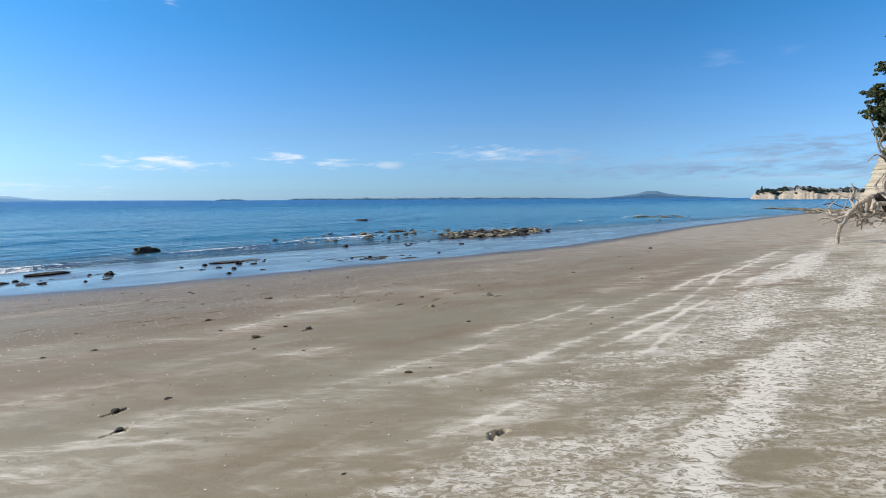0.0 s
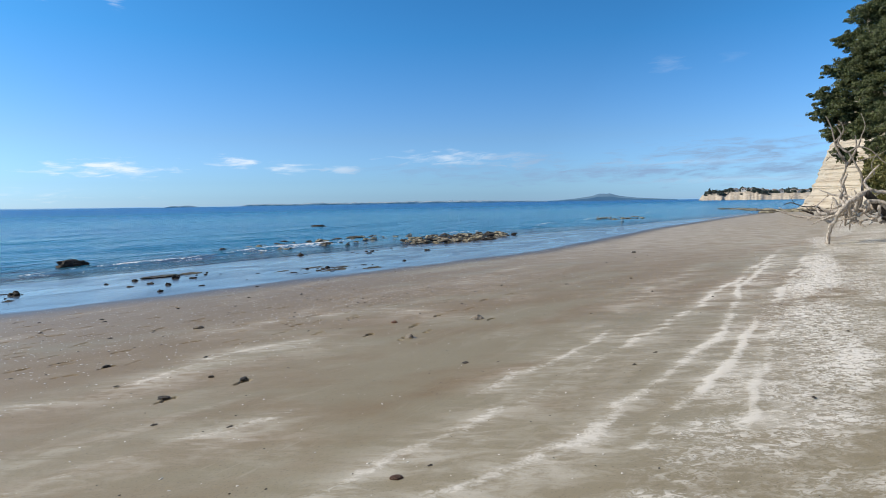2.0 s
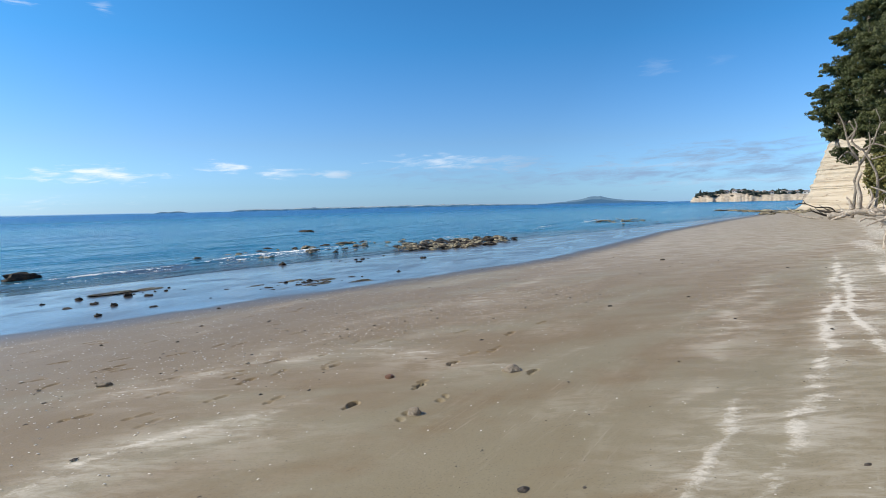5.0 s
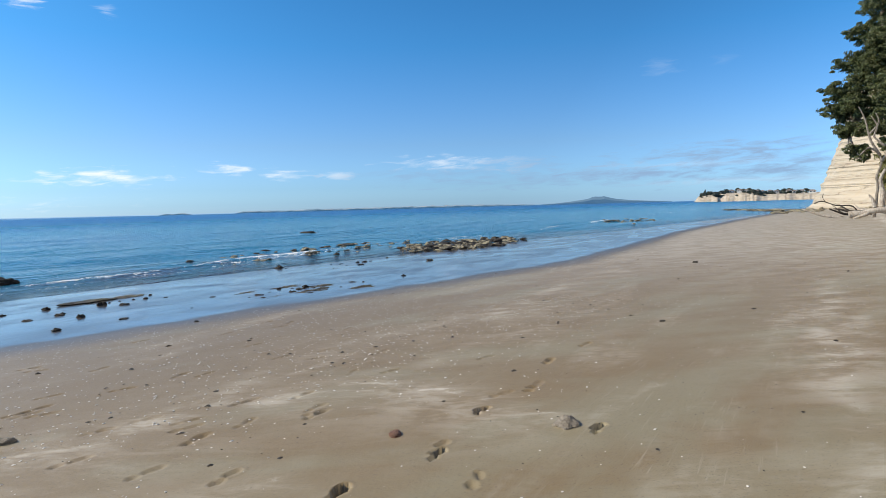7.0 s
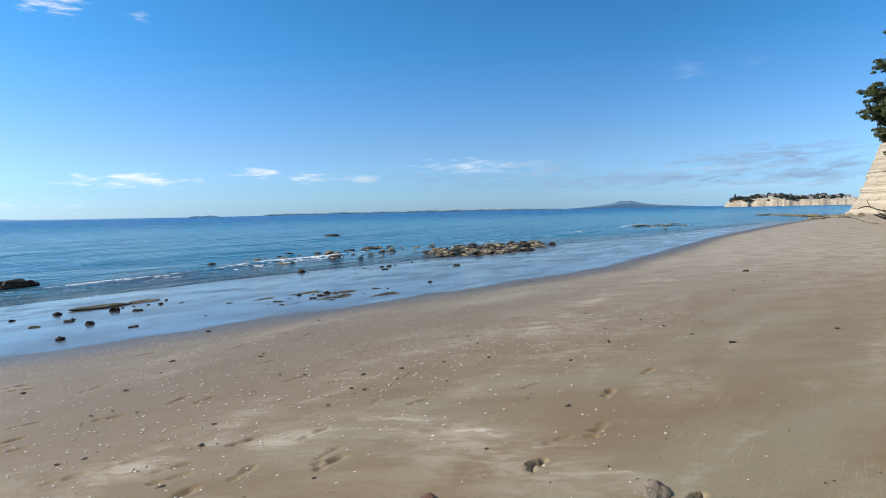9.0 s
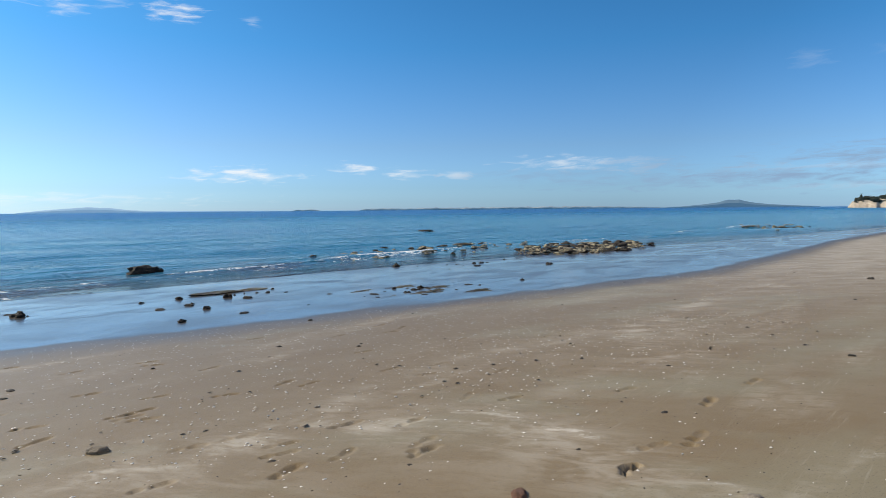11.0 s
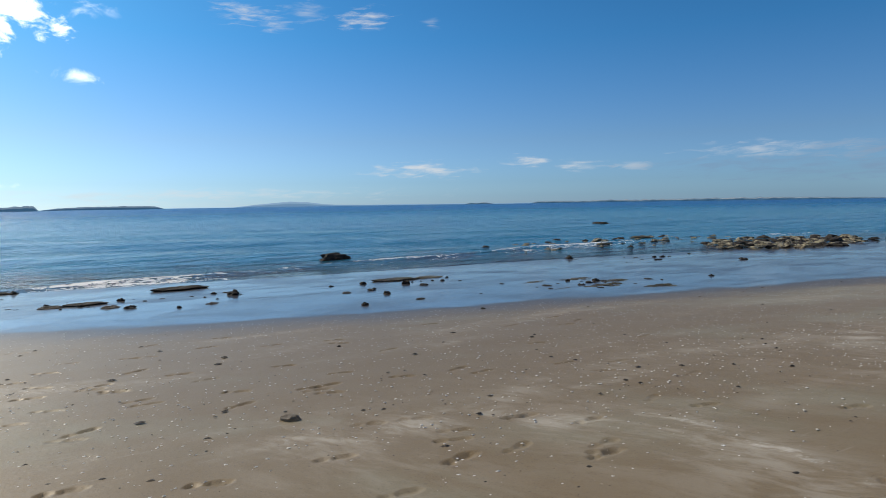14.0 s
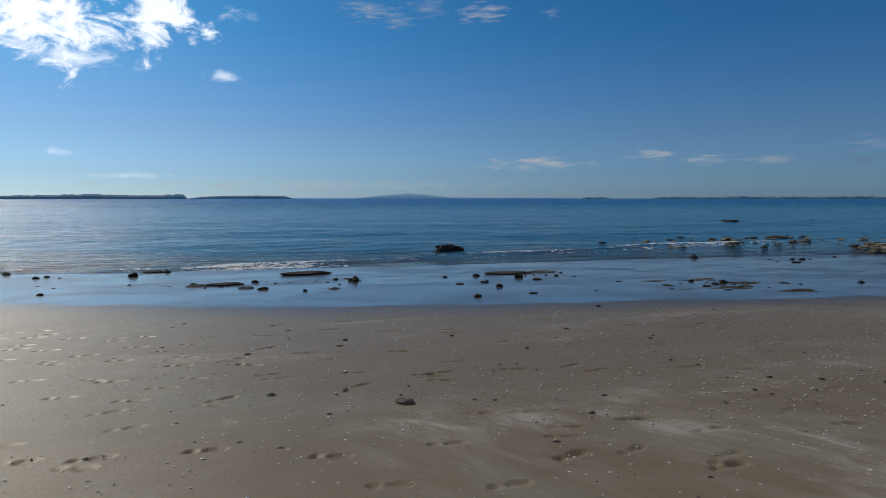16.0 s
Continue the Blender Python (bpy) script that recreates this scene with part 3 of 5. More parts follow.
def build_ground():
    rng = np.random.RandomState(4)
    xs, ys = spread_axis(-2.6, 12.4, 0.02, 4600), spread_axis(1.0, 15.2, 0.02, 4600)
    gx, gy = np.meshgrid(xs, ys)
    z = land(gx, gy)
    near = np.exp(-((gx - 5) / 60) ** 2 - ((gy - 8) / 40) ** 2)
    near *= 1 - 0.88 * np.clip((gy - shoreline(gx) + 0.6) / 1.6, 0, 1)
    z += near * (0.010 * wobble(gx, gy * 2.2, 3, 0.9) + 0.006 * wobble(gx, gy * 1.6, 5, 3.2) + 0.0022 * wobble(gx, gy, 8, 14.0, 9))
    for x, y in PRINTS:
        a = rng.normal(0.05, 0.2)
        c, s = math.cos(a), math.sin(a)
        deep = rng.uniform(0.008, 0.014)
        press(z, xs, ys, x + 0.055 * c, y + 0.055 * s, a, 0.08, 0.036, deep, 0.001)
        press(z, xs, ys, x - 0.085 * c, y - 0.085 * s, a, 0.045, 0.03, deep * 1.1, 0.001)
    for _ in range(90):
        x, y = rng.uniform(-2.5, 10) if rng.rand() < 0.5 else rng.uniform(-2.5, 4), rng.uniform(8.5, 15)
        a = rng.normal(0.05, 0.25)
        deep = rng.uniform(0.006, 0.014)
        press(z, xs, ys, x, y, a, 0.078, 0.036, deep, 0.001)
        press(z, xs, ys, x - 0.14 * math.cos(a), y - 0.14 * math.sin(a), a, 0.045, 0.03, deep * 0.8, 0.001)
    for x, y in GOUGES:
        a = rng.uniform(-0.5, 0.9)
        press(z, xs, ys, x, y, a, rng.uniform(0.055, 0.08), rng.uniform(0.025, 0.04), rng.uniform(0.012, 0.02), 0.005)
        press(z, xs, ys, x - 0.13, y - 0.05, a, 0.05, 0.03, 0.015, 0.004)
    for x, y in HOLES:
        press(z, xs, ys, x, y, rng.uniform(-0.3, 0.5), rng.uniform(0.06, 0.085), rng.uniform(0.028, 0.04), 0.1, 0.006)
        press(z, xs, ys, x - 0.1, y - 0.03, 0.3, 0.04, 0.02, 0.035, 0.004)
    verts = np.stack([gx, gy, z], -1).reshape(-1, 3)
    crest, tail = beside(gx, gy, DRIFTS, 0.075, 0.1, 0.3)
    crest = crest * np.clip(0.35 + 0.13 * gx, 0.35, 1)
    low, brushed = beside(gx, gy, DRIFTS_LOW, 0.1, 0.1, 0.3)
    crest, tail = np.maximum(crest, 0.55 * low), np.maximum(tail, 0.75 * brushed)
    soft, veil = beside(gx, gy, DRIFTS_FAR, 0.22, 0.2, 0.35)
    tail = np.maximum(tail, np.maximum(0.5 * soft, 0.3 * veil))
    belt = beside(gx, gy, BELTS, 0.34, 0.2, 0.6)[0]
    z += 0.006 * crest
    verts[:, 2] = z.ravel()
    shore = np.clip(gy - shoreline(gx), -60, 60)
    ob = mesh_object("ground", verts, grid_faces(len(xs), len(ys)), SAND, attributes=[("shore", shore), ("drift", crest), ("tail", tail), ("belt", belt)])
    tagged(ob, "grey-brown beach sand with pale dry streaks, footprints and a wet edge", "sand", kind="structure")


def foam_line(x):
    return np.interp(x, [-60, -6, -0.7, 4, 9.5, 13, 19.5, 26, 51, 79, 400], [32, 25.8, 24.8, 26.4, 28.6, 29.6, 31.3, 33.0, 35.0, 42, 110]) + 0.25 * np.sin(x * 0.23) + 0.2 * np.sin(x * 0.71 + 1)


def build_sea():
    xs, ys = spread_axis(-18, 62, 0.16, 4600, 1.08), np.concatenate([np.arange(19.0, 42, 0.12), 42 + np.cumsum(0.12 * 1.06 ** np.arange(1, 131))])
    ys = ys[ys < 4700]
    gx, gy = np.meshgrid(xs, ys)
    fade = np.exp(-np.clip(gy - 42, 0, None) / 60) * np.exp(-np.clip(np.abs(gx - 20) - 45, 0, None) / 60)
    shoal = np.clip((gy - 24) / 8, 0.12, 1)
    z = SEA + fade * shoal * (0.035 * wobble(gx * 0.4, gy, 21, 1.1) + 0.024 * wobble(gx * 0.5, gy, 22, 3.4, 9) + 0.08 * np.sin(gy * 0.55 + 0.12 * gx + 0.8 * np.sin(gx * 0.11)))
    off = gy - foam_line(gx)
    z += 0.09 * fade * np.exp(-(off / 0.45) ** 2) * (0.6 + 0.4 * wobble(gx, gy * 0.2, 23, 1.2))
    foam = 0.36 * np.exp(-(off / 0.3) ** 2) + 0.26 * np.exp(-((off + 0.9) / 0.8) ** 2) + 0.16 * np.exp(-((off - 2.4 - 0.6 * np.sin(gx * 0.3)) / 0.35) ** 2) + 0.12 * np.exp(-((gy - shoreline(gx) - 8.5) / 1.0) ** 2)
    foam *= np.interp(gx, [-40, 2, 6, 12, 16, 30, 60], [1.0, 0.95, 0.85, 0.8, 0.95, 0.95, 0.7])
    foam = np.minimum(foam, 0.4) * np.clip(0.75 + 0.9 * wobble(gx, gy * 0.5, 27, 0.6) + 0.3 * wobble(gx, gy, 28, 3.0), 0, 1.2)
    verts = np.stack([gx, gy, z], -1).reshape(-1, 3)
    ob = mesh_object("water", verts, grid_faces(len(xs), len(ys)), WATER, attributes=[("depth", np.clip(gy - 24.5, 0, 600)), ("foam", foam)])
    tagged(ob, "calm blue sea with small ripples and a thin breaking wave", "sea", kind="structure")


build_ground()
build_sea()


# ---- rocks and stones ----
def rock_bm(seed, squash, rough=0.35, levels=3, sharp=0.5):
    """A boulder of about 1 m across, broken and uneven, its lower part flat."""
    bm = bmesh.new()
    bmesh.ops.create_icosphere(bm, subdivisions=levels, radius=0.5)
    shift = Vector((seed * 7.3, seed * 3.1, seed * 1.7))
    for v in bm.verts:
        p = v.co.copy()
        d = 1 + rough * noise.noise(p * 2.2 + shift) + rough * 0.5 * noise.noise(p * 5 + shift)
        cell = noise.voronoi(p * 2.6 + shift)[0]
        d += sharp * 0.35 * (cell[1] - cell[0] - 0.3)
        flare = 1 / math.sqrt(max(1 - min(p.z, 0.0) ** 2 * 4, 0.3))   # sides run straight down into the ground
        v.co = Vector((p.x * flare, p.y * flare, p.z)) * d
        v.co.z *= squash
        if v.co.z < -0.12 * squash:
            v.co.z = -0.12 * squash + (v.co.z + 0.12 * squash) * 0.4
    return bm


def rock_meshes(name, count, squash, mat, **kw):
    made = []
    for i in range(count):
        bm = rock_bm(i + len(name), squash * (0.8 + 0.1 * (i % 5)), **kw)
        me = bpy.data.meshes.new(name)
        for f in bm.faces:
            f.smooth = False
        bm.to_mesh(me)
        bm.free()
        me.materials.append(mat)
        made.append(me)
    return made


def set_stone(name, me, x, y, size, label, category="rock", group="", turn=None, long=1.0, sink=0.0, rng=random):
    ob = new(name, me)
    a = rng.uniform(0, 6.28) if turn is None else turn
    z = max(level(x, y), SEA)
    ob.matrix_basis = Matrix.Translation((x, y, z + sink)) @ Matrix.Rotation(a, 4, "Z") @ Matrix.Diagonal((size * long, size, size, 1))
    return tagged(ob, label, category, group)


random.seed(11)
SLABS = rock_meshes("flat_rock", 5, 0.22, FLAT_ROCK, rough=0.55, sharp=1.0)
SLABS_DARK = rock_meshes("flat_rock", 4, 0.28, BLACK_ROCK, rough=0.55, sharp=1.1)
BOULDERS = rock_meshes("boulder", 5, 0.72, BLACK_ROCK, rough=0.6, sharp=1.2)
REEF = rock_meshes("reef_rock", 10, 0.45, REEF_ROCK, levels=2, rough=0.55, sharp=1.3)
REEF_DARK = rock_meshes("reef_rock", 4, 0.5, BLACK_ROCK, levels=2, rough=0.55, sharp=1.3)
PEBBLES = rock_meshes("beach_stone", 5, 0.95, GREY_STONE, rough=0.3, sharp=0.3)
PEBBLES_DARK = rock_meshes("beach_stone", 5, 0.5, DARK_STONE, rough=0.5, sharp=1.0)
PEBBLES_RED = rock_meshes("beach_stone", 2, 0.8, RED_STONE, rough=0.2, sharp=0.15)

# the dark boulder at the water's edge, in two lumps
set_stone("boulder", BOULDERS[1], 8.75, 30.5, 0.8, "dark brown boulder standing in the shallow water", turn=0.4, long=1.4, sink=-0.06)
set_stone("boulder", BOULDERS[3], 9.3, 30.6, 0.5, "low dark rock leaning against the boulder in the water", turn=1.4, sink=-0.05)

# tidal slabs on the wet flat: x, y, width, long
for x, y, size, long, turn in [(9.0, 21.6, 0.55, 2.0, 0.1), (3.45, 22.6, 0.6, 1.9, 0.3), (1.76, 20.3, 0.4, 1.7, 0.25), (1.2, 20.15, 0.32, 1.6, 0.1), (10.1, 21.8, 0.4, 2.3, 0.2),
                               (-1.03, 24.2, 0.35, 1.5, 0.1), (2.4, 19.5, 0.3, 1.2, 0.0), (14.1, 32.1, 0.5, 1.7, 0.1), (24.7, 34.3, 0.55, 1.5, 0.1), (29.0, 36.0, 0.8, 1.9, 0.1)]:
    dark = y > 19.4 and x < 5
    set_stone("flat_rock", random.choice(SLABS_DARK if dark else SLABS), x, y, size, "flat wet slab of dark rock on the tidal flat" if dark else "flat brown rock slab lying on the wet flat",
              group="flat rocks on the tidal flat", turn=turn, long=long)
for x, y, size in [(9.03, 20.5, 0.3), (7.88, 19.5, 0.2), (7.25, 19.3, 0.26), (8.02, 18.6, 0.22), (8.4, 17.35, 0.2), (2.79, 19.2, 0.24), (4.78, 20.5, 0.32), (4.36, 19.0, 0.3),
                   (-1.19, 23.0, 0.32), (-0.62, 24.1, 0.26), (3.74, 18.7, 0.13), (17.4, 26.0, 0.34), (19.36, 23.2, 0.3), (16.5, 32.1, 0.55), (23.1, 36.4, 0.7), (21.5, 34.7, 0.42),
                   (-5.0, 24.3, 0.26), (-1.65, 19.1, 0.15), (22.8, 29.2, 0.4), (8.95, 15.4, 0.1), (20.5, 24.3, 0.25), (21.5, 21.4, 0.3), (-2.0, 20.4, 0.1), (7.17, 17.05, 0.16)]:
    set_stone("shore_stone", random.choice(BOULDERS + SLABS_DARK), x, y, size * 0.8, "small dark stone on the wet tidal flat", "stone", "stones on the tidal flat")
for x, y, size, long in [(12.0, 18.95, 0.34, 1.9), (11.75, 17.3, 0.24, 1.5), (13.25, 19.0, 0.4, 2.3), (12.95, 17.4, 0.5, 1.7), (13.8, 18.1, 0.4, 2.0), (13.95, 16.65, 0.42, 2.0)]:
    for dx, dy, share in ((0, 0, 0.75), (0.45, 0.12, 0.55), (-0.5, -0.08, 0.5), (0.15, -0.22, 0.4)):
        set_stone("flat_rock", random.choice(SLABS), x + dx * size * 1.6, y + dy, size * share, "low olive-brown rock patch flush with the wet sand", group="flat rocks on the tidal flat",
                  turn=random.uniform(-0.4, 0.4), long=long, sink=-0.012)
set_stone("flat_rock", SLABS_DARK[0], 39.6, 55.4, 1.15, "flat dark rock showing above the sea", turn=-0.75, long=1.6, sink=0.1)
set_stone("flat_rock", SLABS_DARK[2], 52.0, 60.0, 0.5, "flat dark rock showing above the sea", turn=-0.7, long=1.9, sink=0.02)


def reef(name, count, centre, along, across, turn, size, seed, label, group):
    rng = random.Random(seed)
    for _ in range(count):
        turned, far = rng.uniform(0, 6.2832), rng.random() ** 0.6
        u, v = far * math.cos(turned), far * math.sin(turned)
        x = centre[0] + u * along * math.cos(turn) - v * across * math.sin(turn)
        y = centre[1] + u * along * math.sin(turn) + v * across * math.cos(turn)
        s = size * (0.28 + 0.85 * rng.random() ** 1.8) * (1.15 - 0.3 * abs(u))
        set_stone(name, rng.choice(REEF if rng.random() < 0.62 else REEF_DARK), x, y, s, label, "rock", group, long=rng.uniform(1, 1.6), sink=rng.uniform(-0.02, 0.1), rng=rng)


reef("reef_rock", 290, (31.8, 28.0), 6.3, 3.0, 0.22, 0.5, 5, "olive-brown rock in a low broken reef", "reef rocks")
reef("awash_rock", 90, (25.0, 32.5), 9.5, 3.0, 0.25, 0.38, 6, "dark rock awash beyond the reef", "rocks awash")
reef("shore_rock", 70, (73.0, 36.0), 12.0, 4.0, 0.5, 0.42, 7, "brown rock awash along the distant shore", "distant shore rocks")

# rubble strewn round the slabs of the tidal flat
strewn = random.Random(44)
for cx, cy, wide, deep, count in [(13.0, 18.0, 1.7, 1.2, 26), (2.4, 20.4, 2.4, 1.0, 26), (9.3, 20.8, 1.6, 1.4, 12), (20.0, 24.5, 3.5, 1.6, 14), (-4.0, 23.0, 3.0, 1.5, 10)]:
    for _ in range(count):
        set_stone("shore_stone", strewn.choice(BOULDERS + SLABS_DARK), cx + strewn.gauss(0, wide * 0.6), cy + strewn.gauss(0, deep * 0.5), 0.05 + 0.11 * strewn.random() ** 2,
                  "small dark stone on the wet tidal flat", "stone", "stones on the tidal flat", turn=strewn.uniform(0, 3), long=strewn.uniform(1, 1.7))

# loose stones on the dry sand
for x, y, size, kind in [(7.76, 7.09, 0.26, "grey"), (6.93, 8.0, 0.15, "red"), (5.12, 10.5, 0.17, "grey"), (11.95, 8.05, 0.1, "dark"), 
                         (3.2, 7.05, 0.12, "dark"), (3.97, 7.02, 0.11, "dark"), (3.32, 4.08, 0.09, "red"), (1.03, 5.06, 0.09, "dark"), (0.92, 4.54, 0.08, "dark"), (6.25, 6.98, 0.15, "grey"),
                         (3.82, 7.4, 0.07, "dark"), (3.33, 8.95, 0.12, "dark"), 
                         (1.65, 9.5, 0.08, "dark"), (4.56, 12.9, 0.09, "dark"), (4.63, 13.24, 0.1, "dark"), (8.4, 12.6, 0.08, "dark"), (5.99, 13.25, 0.06, "dark"), (21.0, 10.7, 0.2, "dark")]:
    me = random.choice({"grey": PEBBLES, "dark": PEBBLES_DARK, "red": PEBBLES_RED}[kind])
    look_of = {"grey": "rounded grey stone half sunk in the sand", "dark": "small dark stone lying on the sand", "red": "small reddish-brown stone lying on the sand"}[kind]
    set_stone("beach_stone", me, x, y, size * 0.68, look_of, "stone", "stones on the beach", long=1.25)


# ---- shell fragments, seaweed crumbs ----
def build_scatter(name, count, place, size, mat, label, category, seed, thick=0.35):
    """Countless small chips lying on the sand, in one mesh."""
    rng = np.random.RandomState(seed)
    x, y = place(rng, count)
    z = land(x, y) + 0.004
    s = size * rng.uniform(0.4, 1.0, count) ** 1.6
    a = rng.uniform(0, 6.28, count)
    ring = np.array([0.0, 1.05, 2.1, 3.3, 4.4, 5.3])
    rad = rng.uniform(0.6, 1.1, (count, 6))
    px = x[:, None] + s[:, None] * rad * np.cos(ring + a[:, None])
    py = y[:, None] + s[:, None] * rad * 0.7 * np.sin(ring + a[:, None])
    pz = np.repeat(z[:, None], 6, 1) + rng.uniform(-0.001, 0.002, (count, 6))
    rim = np.stack([px, py, pz], -1)
    top = np.stack([x, y, z + s * thick], -1)[:, None]
    verts = np.concatenate([rim, top], 1).reshape(-1, 3)
    i = np.arange(count)[:, None, None] * 7
    k = np.arange(6)
    tri = np.stack([k, (k + 1) % 6, np.full(6, 6)], -1)[None]
    ob = mesh_object(name, verts, (i + tri).reshape(-1, 3), mat, smooth_faces=False)
    tagged(ob, label, category, kind="stuff")


def tide_belt(rng, n):
    x = rng.uniform(-3, 26, n)
    return x, shoreline(x) - np.abs(rng.normal(0.6, 2.2, n)) - 0.2


def open_beach(rng, n):
    return rng.uniform(-2, 22, n), rng.uniform(1.5, 15.5, n)


def strand(rng, n):
    x = rng.uniform(0, 14, n)
    return x, 10.2 + 0.05 * x + rng.normal(0, 1.3, n)


build_scatter("shell_fragments", 4200, tide_belt, 0.017, SHELL, "white shell fragments strewn along the tide line", "shells", 31)
build_scatter("shell_fragments", 2600, strand, 0.018, SHELL, "white shell fragments scattered on damp sand", "shells", 32)
build_scatter("shell_fragments", 2600, open_beach, 0.013, SHELL, "sparse white shell fragments on the sand", "shells", 33)
build_scatter("seaweed_crumbs", 90, open_beach, 0.055, DARK_STONE, "dark scraps of seaweed and bark strewn on the sand", "debris", 36, 0.3)
build_scatter("seaweed_crumbs", 110, strand, 0.04, DARK_STONE, "dark scraps of seaweed along an old tide line", "debris", 37, 0.3)
build_scatter("seaweed_crumbs", 2000, open_beach, 0.012, DARK_STONE, "small dark crumbs of seaweed and grit on the sand", "debris", 34)


# ---- driftwood and dead trees ----
def limb_bm(points, r0, r1, seed=0, sides=9, bend=0.12):
    """A tapered, crooked limb along a line of points, closed at both ends."""
    pts = [Vector(p) for p in points]
    fine = []
    for i in range(len(pts) - 1):
        p0, p1, p2, p3 = pts[max(i - 1, 0)], pts[i], pts[i + 1], pts[min(i + 2, len(pts) - 1)]
        for s in range(4):
            t = s / 4
            fine.append(0.5 * (2 * p1 + (p2 - p0) * t + (2 * p0 - 5 * p1 + 4 * p2 - p3) * t * t + (3 * p1 - p0 - 3 * p2 + p3) * t ** 3))
    fine.append(pts[-1])
    bm = bmesh.new()
    rings = []
    for i, p in enumerate(fine):
        f = i / (len(fine) - 1)
        r = r0 + (r1 - r0) * f
        way = (fine[min(i + 1, len(fine) - 1)] - fine[max(i - 1, 0)]).normalized()
        side = way.orthogonal().normalized()
        other = way.cross(side)
        p = p + r * bend * 3 * Vector((noise.noise((i * 0.6, seed, 0)), noise.noise((i * 0.6, seed, 5)), noise.noise((i * 0.6, seed, 9)))) * (0 < i < len(fine) - 1)
        ring = []
        for k in range(sides):
            a = 6.2832 * k / sides
            rr = r * (1 + 0.3 * noise.noise((math.cos(a) * 1.5, math.sin(a) * 1.5 + seed, i * 0.35)))
            ring.append(bm.verts.new(p + side * rr * math.cos(a) + other * rr * math.sin(a)))
        rings.append(ring)
    for a, b in zip(rings, rings[1:]):
        for k in range(sides):
            bm.faces.new((a[k], a[(k + 1) % sides], b[(k + 1) % sides], b[k]))
    bm.faces.new(rings[0][::-1])
    bm.faces.new(rings[-1])
    return bm


def thing(name, label, category, at, group=""):
    ob = new(name)
    ob.location = at
    return tagged(ob, label, category, group)


def limbs(parent, rows, mat, slim=1.0, bend=0.12):
    """Each row: name, start radius, end radius, points in world coordinates."""
    base = Vector(parent.location)
    for n, (name, r0, r1, pts) in enumerate(rows):
        part(name, limb_bm([Vector(p) - base for p in pts], r0 * slim, r1 * slim, n * 3.7, bend=bend), mat, parent)


